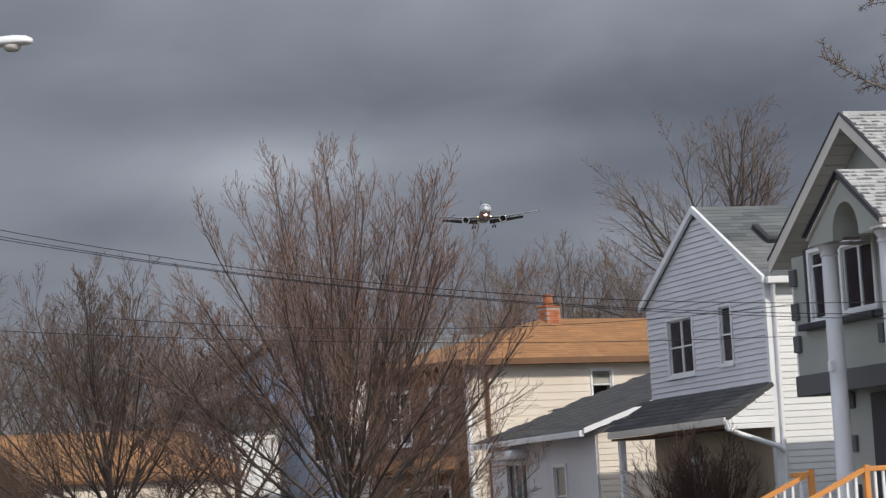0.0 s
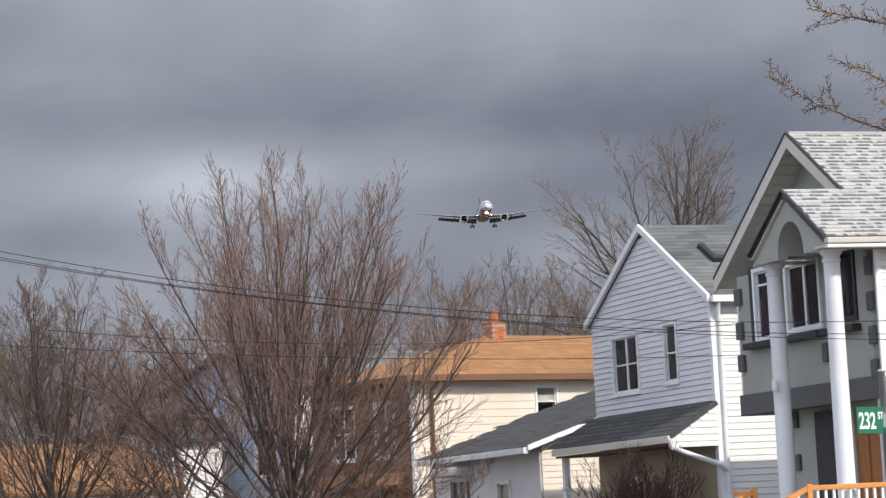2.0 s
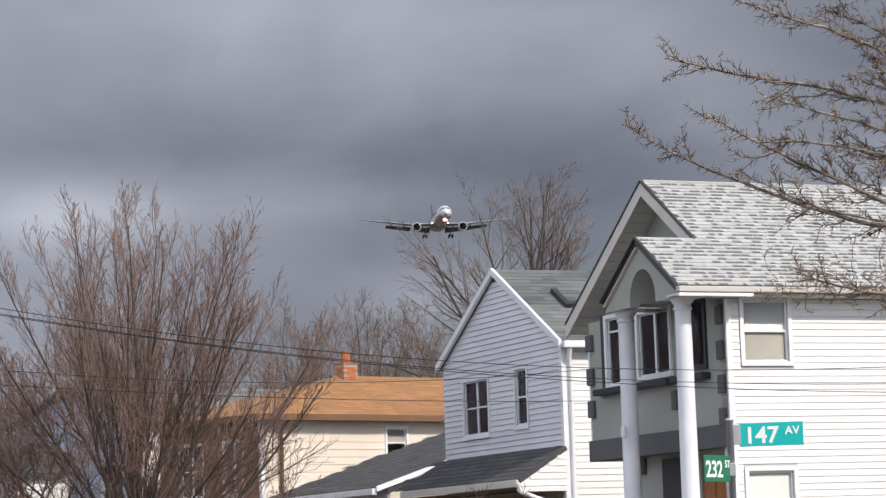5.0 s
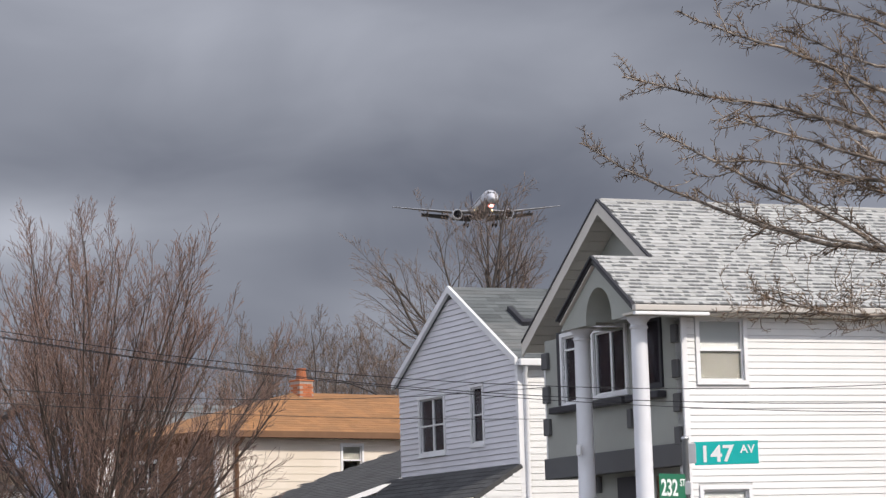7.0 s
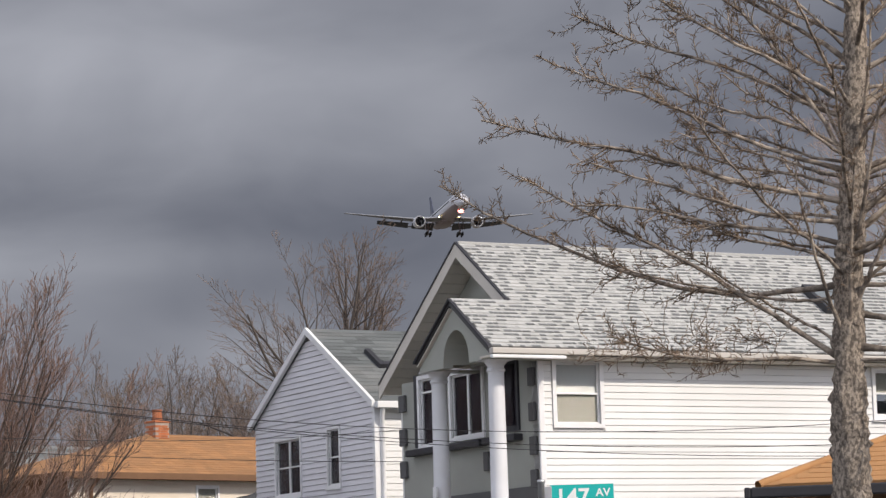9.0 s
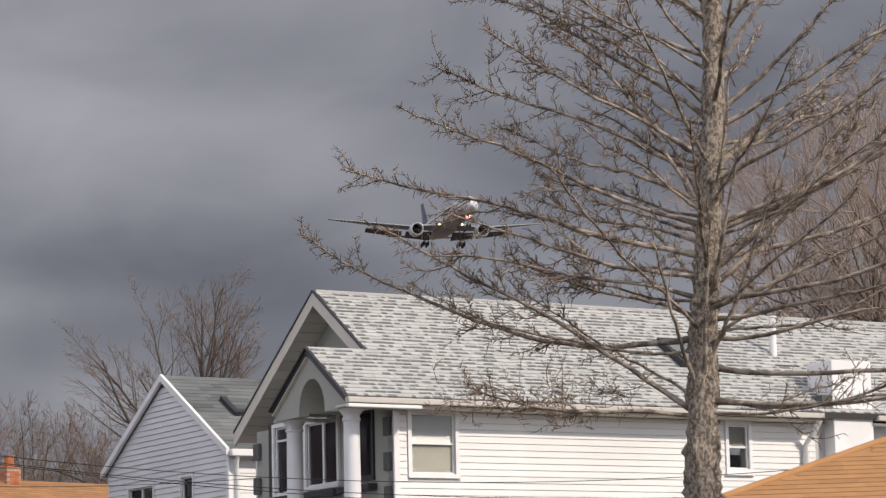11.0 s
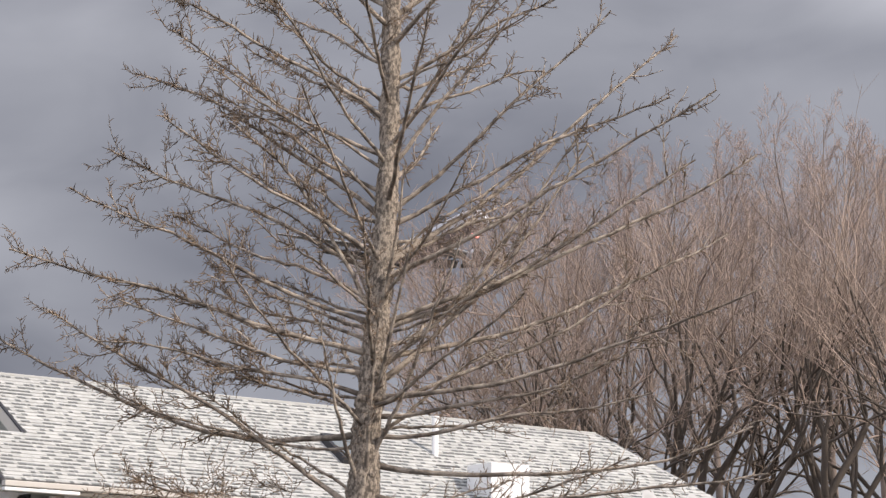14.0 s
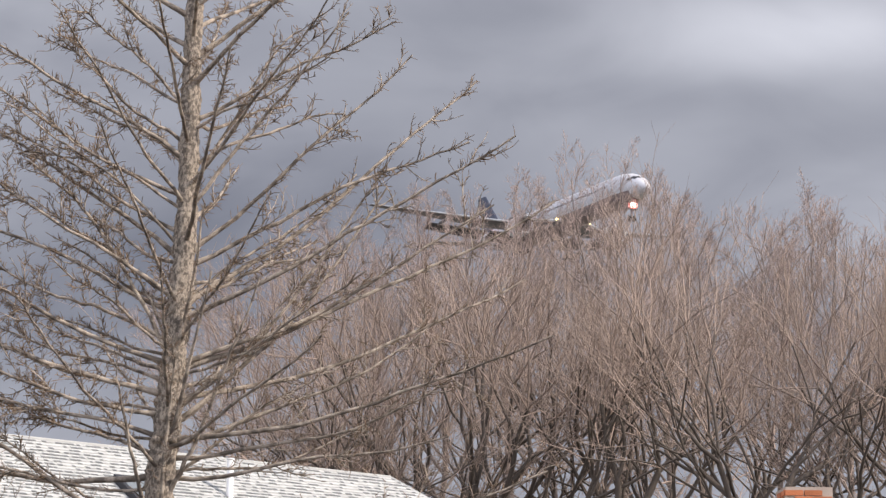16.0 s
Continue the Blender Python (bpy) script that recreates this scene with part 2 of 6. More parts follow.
M_GLASS = glass("window_glass", (0.72, 0.74, 0.74))
M_ASPHALT = mat("asphalt", (0.05, 0.05, 0.052), 0.9, 0.25, 0.8, 80, 0.6)
M_CONCRETE = mat("concrete", (0.36, 0.35, 0.33), 0.9, 0.15, 1.5, 70, 0.4, rand=0.12)
M_GRASS = mat("winter_grass", (0.105, 0.095, 0.075), 0.95, 0.35, 0.9, 50, 0.8)
M_BUSH = mat("bush_stems", (0.075, 0.045, 0.035), 0.9, 0.3, 3, 60, 0.2, island=0.6)
M_PLANE = mat("white_aircraft_paint", (0.55, 0.55, 0.58), 0.32, 0.05, 0.4, 4, 0.0)
# dark grey with the landing light's red cast mixed into the colour
M_BELLY = mat("red_cast_grey_paint", (0.22, 0.175, 0.18), 0.4, 0.08, 0.4, 4, 0.0)
M_WING = mat("wing_grey", (0.13, 0.13, 0.145), 0.4, 0.08, 0.4, 4, 0.0)
M_FLAP = mat("flap_grey", (0.055, 0.055, 0.06), 0.5, 0.1, 0.4, 4, 0.0)
M_LEAD = mat("bare_leading_edge", (0.5, 0.5, 0.51), 0.3, 0.05, 0.4, 4, 0.0, metal=0.6)
M_TYRE = mat("tyre_rubber", (0.02, 0.02, 0.02), 0.8, 0.2, 2, 20, 0.1)
M_FAN = mat("dark_fan", (0.02, 0.02, 0.025), 0.5, 0.2, 2, 20, 0.0)
M_TAIL = mat("dark_blue_tail_paint", (0.07, 0.08, 0.12), 0.35, 0.1, 0.5, 4, 0.0)
M_LIGHT = glow("landing_light", (1.0, 0.62, 0.52), 9.0)
# reddish halo round the landing light, given as an emissive ring
M_HALO = glow("lamp_halo", (1.0, 0.2, 0.15), 2.6)
M_DISH = mat("grey_dish", (0.42, 0.42, 0.42), 0.5, 0.08, 4, 60, 0.05)
M_GOLD = glow("wing_root_light", (1.0, 0.8, 0.3), 6.0)
M_BLUE = mat("pale_blue_panel", (0.38, 0.46, 0.58), 0.6, 0.1, 3, 60, 0.1)


# ---- mesh helpers ----
def empty(name, m, label, category, group="", kind=""):
    ob = new(name)
    ob.empty_display_size = 0.3
    ob.matrix_world = m
    return tagged(ob, label, category, group, kind)


def mesh(name, verts, faces, material, smooth=False):
    me = bpy.data.meshes.new(name)
    me.from_pydata([tuple(v) for v in verts], [], faces)
    me.validate()
    me.materials.append(material)
    if smooth:
        me.shade_smooth()
    return me


def part(name, bm, material, parent, label="", smooth=False):
    """Links a bmesh (or a mesh) as one mesh object under a thing or a part."""
    if isinstance(bm, bmesh.types.BMesh):
        me = bpy.data.meshes.new(name)
        bmesh.ops.recalc_face_normals(bm, faces=bm.faces)
        bm.to_mesh(me)
        bm.free()
        me.materials.append(material)
        if smooth:
            me.shade_smooth()
    else:
        me = bm
    ob = new(name, me)
    ob.parent = parent
    return tagged(ob, label)


CUBE = [(0, 3, 2, 1), (4, 5, 6, 7), (0, 1, 5, 4), (1, 2, 6, 5), (2, 3, 7, 6), (3, 0, 4, 7)]


def add_hex(bm, pts):
    vs = [bm.verts.new(p) for p in pts]
    for f in CUBE:
        bm.faces.new([vs[i] for i in f])


def add_box(bm, x0, x1, y0, y1, z0, z1):
    add_hex(bm, [(x0, y0, z0), (x1, y0, z0), (x1, y1, z0), (x0, y1, z0), (x0, y0, z1), (x1, y0, z1), (x1, y1, z1), (x0, y1, z1)])


def block(name, x0, x1, y0, y1, z0, z1, material, parent, bevel=0.0, label=""):
    bm = bmesh.new()
    add_box(bm, x0, x1, y0, y1, z0, z1)
    if bevel:
        bmesh.ops.bevel(bm, geom=bm.edges[:], offset=bevel, segments=2, affect="EDGES", profile=0.5)
    return part(name, bm, material, parent, label)


def lathe(bm, profile, centre=(0, 0), seg=20):
    """Turned shape about a vertical axis: profile of (radius, z)."""
    rings = []
    for r, z in profile:
        rings.append([bm.verts.new((centre[0] + r * math.cos(2 * math.pi * i / seg), centre[1] + r * math.sin(2 * math.pi * i / seg), z)) for i in range(seg)])
    for a, b in zip(rings, rings[1:]):
        for i in range(seg):
            bm.faces.new((a[i], a[(i + 1) % seg], b[(i + 1) % seg], b[i]))
    bm.faces.new(rings[0][::-1])
    bm.faces.new(rings[-1])


class Tubes:
    """Collects many tapered tubes into one mesh."""

    def __init__(self):
        self.v, self.f, self.n = [], [], 0

    def add(self, pts, radii, sides):
        pts = np.asarray(pts, float)
        k = len(pts)
        d = np.gradient(pts, axis=0)
        d /= np.linalg.norm(d, axis=1)[:, None] + 1e-9
        ref = np.array([0.0, 0, 1]) if abs(d[0, 2]) < 0.9 else np.array([1.0, 0, 0])
        a = np.cross(d, ref)
        a /= np.linalg.norm(a, axis=1)[:, None] + 1e-9
        b = np.cross(d, a)
        ang = np.arange(sides) * 2 * math.pi / sides
        r = np.asarray(radii, float)[:, None, None]
        ring = pts[:, None, :] + r * (np.cos(ang)[None, :, None] * a[:, None, :] + np.sin(ang)[None, :, None] * b[:, None, :])
        self.v.append(ring.reshape(-1, 3))
        o = self.n
        for i in range(k - 1):
            for j in range(sides):
                j2 = (j + 1) % sides
                self.f.append((o + i * sides + j, o + i * sides + j2, o + (i + 1) * sides + j2, o + (i + 1) * sides + j))
        self.n += k * sides

    def build(self, name, material, smooth=True):
        return mesh(name, np.concatenate(self.v).tolist(), self.f, material, smooth)


def tube_part(name, pts, radii, sides, material, parent, label=""):
    t = Tubes()
    if isinstance(radii, (int, float)):
        radii = [radii] * len(pts)
    t.add(pts, radii, sides)
    return part(name, t.build(name, material), material, parent, label)


def wall_mesh(name, O, e, n, a0, a1, z0, z1, holes, thick, material, parent, top=None, label=""):
    """A wall of real thickness with openings: O origin, e along, n outwards; holes (a0, a1, z0, z1)."""
    O, e, n = Vector(O), Vector(e), Vector(n)
    bm = bmesh.new()
    xs = sorted({a0, a1, *[h[0] for h in holes], *[h[1] for h in holes]})
    zs = sorted({z0, z1, *[h[2] for h in holes], *[h[3] for h in holes]})
    for xa, xb in zip(xs, xs[1:]):
        for za, zb in zip(zs, zs[1:]):
            cx, cz = (xa + xb) / 2, (za + zb) / 2
            if any(h[0] < cx < h[1] and h[2] < cz < h[3] for h in holes):
                continue
            pts = []
            for z in (za, zb):
                for a, d in ((xa, 0), (xb, 0), (xb, -thick), (xa, -thick)):
                    p = O + e * a + n * d
                    pts.append((p.x, p.y, z))
            add_hex(bm, pts)
    if top:      # gable above: (apex position, apex height)
        pa, pz = top
        for_pts = []
        for d in (0, -thick):
            for a, z in ((a0, z1), (a1, z1), (pa, pz)):
                p = O + e * a + n * d
                for_pts.append(bm.verts.new((p.x, p.y, z)))
        bm.faces.new(for_pts[:3])
        bm.faces.new(for_pts[3:][::-1])
        for i in range(3):
            j = (i + 1) % 3
            bm.faces.new((for_pts[i], for_pts[3 + i], for_pts[3 + j], for_pts[j]))
    bmesh.ops.remove_doubles(bm, verts=bm.verts[:], dist=0.0005)
    return part(name, bm, material, parent, label)


def siding(O, e, n, span, z0, z1, step, holes, material, parent, proud=0.02):
    """Lapped boards, one object each: span(z) gives the ends; holes cut the boards."""
    O, e, n = Vector(O), Vector(e), Vector(n)
    shared = {}
    z = z0
    while z < z1 - 0.02:
        zt = min(z + step, z1)
        mid = (z + zt) / 2
        a0, a1 = span(mid)
        if a1 - a0 > 0.08:
            runs = [(a0, a1)]
            for h in holes:
                if h[2] < mid < h[3]:
                    cut = []
                    for r0, r1 in runs:
                        if h[1] <= r0 or h[0] >= r1:
                            cut.append((r0, r1))
                        else:
                            if h[0] - r0 > 0.02:
                                cut.append((r0, h[0]))
                            if r1 - h[1] > 0.02:
                                cut.append((h[1], r1))
                    runs = cut
            for r0, r1 in runs:
                key = (round(r1 - r0, 3), round(zt - z, 3))
                if key not in shared:
                    L, hgt = r1 - r0, zt - z
                    hgt = hgt - 0.005 if hgt > 0.05 else hgt
                    vs = []
                    for a in (0, L):
                        for d, zz in ((0.002, 0), (proud, 0), (proud * 0.94, hgt * 0.12), (proud * 0.4, hgt * 0.97), (0.002, hgt)):
                            p = e * a + n * d
                            vs.append((p.x, p.y, zz))
                    fs = [(0, 1, 2, 3, 4), (9, 8, 7, 6, 5)] + [(i, 5 + i, 5 + (i + 1) % 5, (i + 1) % 5) for i in range(5)]
                    shared[key] = mesh("siding_board", vs, fs, material)
                ob = new("siding_board", shared[key])
                p = O + e * r0
                ob.location = (p.x, p.y, z)
                ob.parent = parent
        z += step


def window(O, e, n, a0, a1, z0, z1, parent, panes=1, split=0.5, frame_w=0.06, depth=0.07, trim=None, blind=None, sill=True, label="", inset=0.05):
    """A framed window in a wall's opening: frame, rails, panes, sill."""
    O, e, n = Vector(O), Vector(e), Vector(n)
    trim = trim or M_TRIM

    def bar(bm, xa, xb, za, zb, d0, d1):
        pts = []
        for z in (za, zb):
            for a, d in ((xa, d1), (xb, d1), (xb, d0), (xa, d0)):
                p = O + e * a + n * d
                pts.append((p.x, p.y, z))
        add_hex(bm, pts)

    fw = frame_w
    bm = bmesh.new()
    bar(bm, a0 - fw, a0, z0 - fw, z1 + fw, -depth, 0.035)
    bar(bm, a1, a1 + fw, z0 - fw, z1 + fw, -depth, 0.035)
    bar(bm, a0, a1, z1, z1 + fw, -depth, 0.034)
    bar(bm, a0, a1, z0 - fw, z0, -depth, 0.034)
    w = part("window", bm, trim, parent, label)
    bm = bmesh.new()
    k = 0.028
    step = (a1 - a0) / panes
    for i in range(panes):
        b0, b1 = a0 + i * step, a0 + (i + 1) * step
        bar(bm, b0, b0 + k, z0, z1, -0.05, -0.012)
        bar(bm, b1 - k, b1, z0, z1, -0.05, -0.012)
        bar(bm, b0 + k, b1 - k, z0, z0 + k, -0.05, -0.012)
        bar(bm, b0 + k, b1 - k, z1 - k, z1, -0.05, -0.012)
        if split:
            zm = z0 + (z1 - z0) * split
            bar(bm, b0 + k, b1 - k, zm - k / 2, zm + k / 2, -0.05, -0.010)
    part("sash", bm, trim, w)
    for i in range(panes):
        bm = bmesh.new()
        bar(bm, a0 + i * step + k * 0.5, a0 + (i + 1) * step - k * 0.5, z0 + k * 0.5, z1 - k * 0.5, -0.034, -0.030)
        g = part("pane", bm, M_GLASS, w)
        g.visible_shadow = False
    # blinds, dark sheets for unlit rooms, white panels for reflections
    for material, za, zb in (blind if isinstance(blind, list) else [blind] if blind else []):
        bm = bmesh.new()
        bar(bm, a0 + 0.01, a1 - 0.01, z0 + (z1 - z0) * za, z0 + (z1 - z0) * zb, -0.064, -0.052)
        part("blind", bm, material, w)
    if sill:
        bm = bmesh.new()
        bar(bm, a0 - fw - 0.02, a1 + fw + 0.02, z0 - fw - 0.035, z0 - fw, -0.02, 0.06)
        part("sill", bm, trim, w)
    return w


def slope(name, p00, p10, p11, p01, thick, material, parent, label=""):
    """A sloping slab from four corners (eave start, eave end, top end, top start)."""
    a, b, c, d = (Vector(p) for p in (p00, p10, p11, p01))
    nn = (b - a).cross(d - a).normalized()
    if nn.z < 0:
        nn = -nn
    bm = bmesh.new()
    add_hex(bm, [tuple(v - nn * thick) for v in (a, b, c, d)] + [tuple(v) for v in (a, b, c, d)])
    return part(name, bm, material, parent, label)


def shingle_courses(p_eave, along, up, length, rise, expose, tab, lift, inside, near, M_piece, M_join, parent, rng, M_shadow=None):
    """Overlapping tabs on a slope; those for which near(x, y) holds are objects, the rest one mesh."""
    along, up, P = Vector(along).normalized(), Vector(up).normalized(), Vector(p_eave)
    nn = along.cross(up)
    if nn.z < 0:
        nn = -nn
    widths = [tab * f for f in (0.55, 0.8, 1.0, 1.4, 2.0)]
    shared = {}

    def tab_verts(w, h):
        vs = []
        for a in (0.0005, w - 0.0005):
            for t, d in ((0.0, 0.002), (0.0, lift), (h, lift * 0.4), (h, 0.002)):
                vs.append(along * a + up * t + nn * d)
        return vs
    faces = [(0, 1, 2, 3), (7, 6, 5, 4), (1, 0, 4, 5), (2, 1, 5, 6), (3, 2, 6, 7)]
    jv, jf, made = [], [], 0
    dv, df = [], []
    rows = int(rise / expose)
    for r in range(rows):
        x = -rng.random() * tab
        while x < length:
            w = rng.choice(widths)
            xa, y = x, r * expose
            x += w
            if not inside(xa + w / 2, y + expose / 2):
                continue
            ymid = y + expose / 2
            full = w
            for end in (0, 1):       # trim to the edge of the slope
                lo, hi = (xa, xa + w / 2) if end == 0 else (xa + w, xa + w / 2)
                if not inside(lo, ymid):
                    for _ in range(7):
                        mid = (lo + hi) / 2
                        lo, hi = (lo, mid) if inside(mid, ymid) else (mid, hi)
                    if end == 0:
                        w, xa = xa + w - hi, hi
                    else:
                        w = hi - xa
            base = P + along * xa + up * y
            if M_shadow and w > 0.06 and rng.random() < 0.72:      # dark dash for the shadow under a raised tab
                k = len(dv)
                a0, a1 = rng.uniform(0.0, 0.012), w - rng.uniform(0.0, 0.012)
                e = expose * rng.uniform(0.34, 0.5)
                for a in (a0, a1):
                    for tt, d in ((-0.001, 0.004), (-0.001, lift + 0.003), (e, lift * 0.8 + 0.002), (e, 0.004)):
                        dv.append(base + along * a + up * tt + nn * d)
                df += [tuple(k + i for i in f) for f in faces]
            if near(xa, y) and made < 300 and w == full:
                made += 1
                if w not in shared:
                    shared[w] = mesh("shingle", tab_verts(w, expose * 1.06), faces, M_piece)
                ob = new("shingle", shared[w])
                ob.location = base
                ob.parent = parent
            else:
                o = len(jv)
                jv += [base + v for v in tab_verts(w, expose * 1.06)]
                jf += [tuple(o + i for i in f) for f in faces]
    if jv:
        ob = part("shingles", mesh("shingles", jv, jf, M_join), M_join, parent)
        tagged(ob, kind="stuff")
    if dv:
        tagged(part("shingle_teeth", mesh("shingle_teeth", dv, df, M_shadow), M_shadow, parent, "dark raised dashes for shadows under the shingle tabs"), kind="stuff")


def letters(text, size, m, material, parent, label=""):
    """Flat raised lettering in the built-in font, as a mesh."""
    cu = bpy.data.curves.new("lettering", "FONT")
    cu.body, cu.size, cu.extrude = text, size, 0.0015
    cu.offset = size * 0.022
    tmp = bpy.data.objects.new("lettering", cu)
    me = bpy.data.meshes.new_from_object(tmp)
    bpy.data.objects.remove(tmp)
    bpy.data.curves.remove(cu)
    me.materials.clear()
    me.materials.append(material)
    ob = new("lettering", me)
    ob.parent = parent
    ob.matrix_local = m
    return tagged(ob, label)

# ---- ground ----
def flat(name, x0, x1, y0, y1, z, material, label, m=None, thick=0.3):
    bm = bmesh.new()
    add_box(bm, x0, x1, y0, y1, z - thick, z)
    ob = part(name, bm, material, None)
    if m is not None:
        ob.matrix_world = m
    return tagged(ob, label, name, kind="structure")


TURN = 23.8       # the street grid's turn from the axes
flat("ground", -4000, 4000, -4000, 4000, -0.12, M_GRASS, "dull winter grass and earth reaching the horizon")
flat("road", -9.0, -3.2, -300, 300, 0.0, M_ASPHALT, "worn grey asphalt street", pose(2.62, 35.9, -0.10, 0, 0, TURN), 0.05)
flat("road", -300, 300, -24.5, -15.5, 0.0, M_ASPHALT, "worn grey asphalt cross street", pose(2.62, 35.9, -0.095, 0, 0, TURN), 0.05)
flat("pavement", -3.2, 120, -15.3, -13.5, 0.0, M_CONCRETE, "pale concrete pavement with a kerb", pose(2.62, 35.9, 0, 0, 0, TURN), 0.15)
flat("pavement", -3.0, -1.4, -13.4, 120, 0.0, M_CONCRETE, "pale concrete pavement with a kerb", pose(2.62, 35.9, 0, 0, 0, TURN), 0.15)


# ---- house with columns ----
def fascia(name, p, q, w, h, material, parent, label=""):
    """A board from p to q with width w (across) and height h (hanging down)."""
    p, q = Vector(p), Vector(q)
    d = (q - p).normalized()
    side = Vector((d.y, -d.x, 0)).normalized() * (w / 2)
    bm = bmesh.new()
    dn = Vector((0, 0, -h))
    add_hex(bm, [tuple(v) for v in (p - side + dn, q - side + dn, q + side + dn, p + side + dn, p - side, q - side, q + side, p + side)])
    return part(name, bm, material, parent, label)


def column_house():
    rng = random.Random(5)
    h = empty("house", pose(2.62, 35.9, 0, 0, 0, TURN), "two-storey house, white siding, grey stucco front, tall white columns", "house")
    ZE, K, W, SA, WB, L, END = 5.33, 0.677, 5.60, 0.96, 1.19, 8.3, 14.7
    ZR = ZE + K * W / 2
    X, Y, NX, NY = (1, 0, 0), (0, 1, 0), (-1, 0, 0), (0, -1, 0)
    # side wall, lit
    FW = 0.93
    holes = [(1.20, 1.92, 4.29, 5.16), (1.17, 1.90, 1.75, 2.75), (6.75, 7.13, 4.45, 5.13), (10.2, 11.0, 4.3, 5.1)]
    O = (0, 0.35, 0)
    side = wall_mesh("wall", O, X, NY, FW, 8.45, 0, 5.185, holes, 0.2, M_LAPLIT, h, label="white vinyl side wall")
    cut = [(a - 0.07, b + 0.07, c - 0.11, d + 0.07) for a, b, c, d in holes]
    siding(O, X, NY, lambda z: (FW + 0.06, 8.42), 0.0, 5.18, 0.095, cut, M_VINYL, side, 0.017)
    rear = wall_mesh("wall", (0, 0.75, 0), X, NY, 8.45, END + 0.2, 0, 5.05, [holes[3]], 0.2, M_LAPLIT, h)
    siding((0, 0.75, 0), X, NY, lambda z: (9.42, END + 0.15), 0.0, 5.05, 0.095, [cut[3]], M_VINYL, rear, 0.017)
    block("wall", FW + 0.21, END + 0.2, W - 0.55, W - 0.35, 3.19, 5.12, M_VINYL, h)
    block("wall", 1.56, END + 0.2, 3.85, 4.05, 0, 3.11, M_VINYL, h)
    block("wall", END, END + 0.2, 0.76, W - 0.56, 0, 5.1, M_VINYL, h)
    block("floor_slab", 1.56, END - 0.01, 0.56, 3.84, 2.85, 2.98, M_BROWN, h)
    block("corner_post", FW - 0.02, FW + 0.07, 0.315, 0.36, 0, 5.18, M_TRIM, h, 0.008)
    # upper sashes are backed in white for their bright reflection
    window(O, X, NY, *holes[0], h, sill=False, blind=[(M_BLIND, 0.0, 0.5), (M_PANEGLARE, 0.5, 1.0)])
    window(O, X, NY, *holes[1], h, blind=[(M_BLIND, 0.0, 0.6), (M_PANEGLARE, 0.6, 1.0)])
    window(O, X, NY, *holes[2], h, blind=(M_BLIND, 0.5, 1.0))
    window((0, 0.75, 0), X, NY, *holes[3], h)
    # front wall, upper storey over the recessed porch
    F = (FW, 0, 0)
    fh = [(0.98, 1.72, 4.30, 5.25), (2.05, 3.05, 4.28, 5.22), (3.55, 4.12, 4.24, 5.26)]
    wall_mesh("wall", F, Y, NX, 0.35, W - 0.35 - 0.48, 3.12, 5.12, fh, 0.2, M_STUCCO, h, top=None, label="grey stucco front wall")
    # gable wall above
    g = W - 0.35
    wall_mesh("gable", (SA + 0.42, 0, 0), Y, NX, 0.36, g, 5.19, 5.36, [], 0.2, M_STUCCO, h, top=(W / 2, ZR - 0.18), label="grey stucco gable")
    window(F, Y, NX, *fh[0], h, panes=1, split=0, trim=M_DARKTRIM, blind=(M_ROOMDARK, 0, 1), sill=False, label="dark-framed bay window")
    window(F, Y, NX, *fh[1], h, panes=2, split=0, trim=M_TRIM, blind=(M_ROOMDARK, 0, 1), sill=False, label="white-framed window")
    window(F, Y, NX, *fh[2], h, panes=1, split=0.8, trim=M_TRIM, blind=(M_ROOMDARK, 0, 1), sill=False, label="white-framed window")
    for a, b in ((0.85, 1.85), (1.95, 3.15), (3.3, 4.4)):
        block("sill", FW - 0.16, FW - 0.004, a, b, 4.09, 4.19, M_DARKTRIM, h, 0.015, "dark moulded window sill")
    block("shutter", FW - 0.03, FW - 0.003, 4.18, 4.30, 4.22, 5.34, M_DARKTRIM, h, 0.005)
    block("lintel", FW - 0.06, FW - 0.003, 1.98, 3.12, 5.285, 5.38, M_TRIM, h, 0.01)
    # dark band under the upper storey
    block("band", FW - 0.05, FW + 0.18, 0.37, 4.82, 3.10, 3.42, M_BAND, h, 0.01, "dark grey stucco band")
    block("porch_ceiling", FW + 0.19, END - 0.02, 0.57, W - 0.36, 3.12, 3.18, M_STUCCO, h)
    # quoins
    for z in (3.55, 4.02, 4.50, 5.0):
        block("quoin", FW - 0.06, FW - 0.003, 0.42, 0.58, z - 0.16, z + 0.1, M_BAND, h, 0.012)
    for z in (3.92, 4.42, 4.95):
        block("quoin", FW - 0.06, FW - 0.003, 4.60, 4.80, z - 0.14, z + 0.12, M_BAND, h, 0.012)
    block("quoin", FW - 0.06, FW - 0.003, 1.86, 2.0, 3.72, 4.0, M_BAND, h, 0.012)
    # recessed ground floor
    R = (1.35, 0, 0)
    rh = [(1.2, 2.05, 1.0, 3.02)]
    wall_mesh("wall", R, Y, NX, 0.56, 4.05, 0.9, 3.12, rh, 0.2, M_STUCCO, h)
    d = block("door", 1.38, 1.43, 1.2, 2.05, 1.0, 3.02, M_DOOR, h, 0.006, "varnished brown wooden door")
    for a, b, zc, zd in ((1.28, 1.57, 1.15, 1.8), (1.68, 1.97, 1.15, 1.8), (1.28, 1.57, 1.95, 2.9), (1.68, 1.97, 1.95, 2.9)):
        block("panel", 1.36, 1.385, a, b, zc, zd, M_DOOR, d, 0.012)
    block("door", 1.30, 1.348, 2.6, 3.2, 1.0, 3.05, M_DARKTRIM, h, 0.006, "dark side panel beside the door")
    block("porch_floor", -0.5, 2.6, 0.1, 4.05, 0.0, 0.98, M_CONCRETE, h, 0.02)
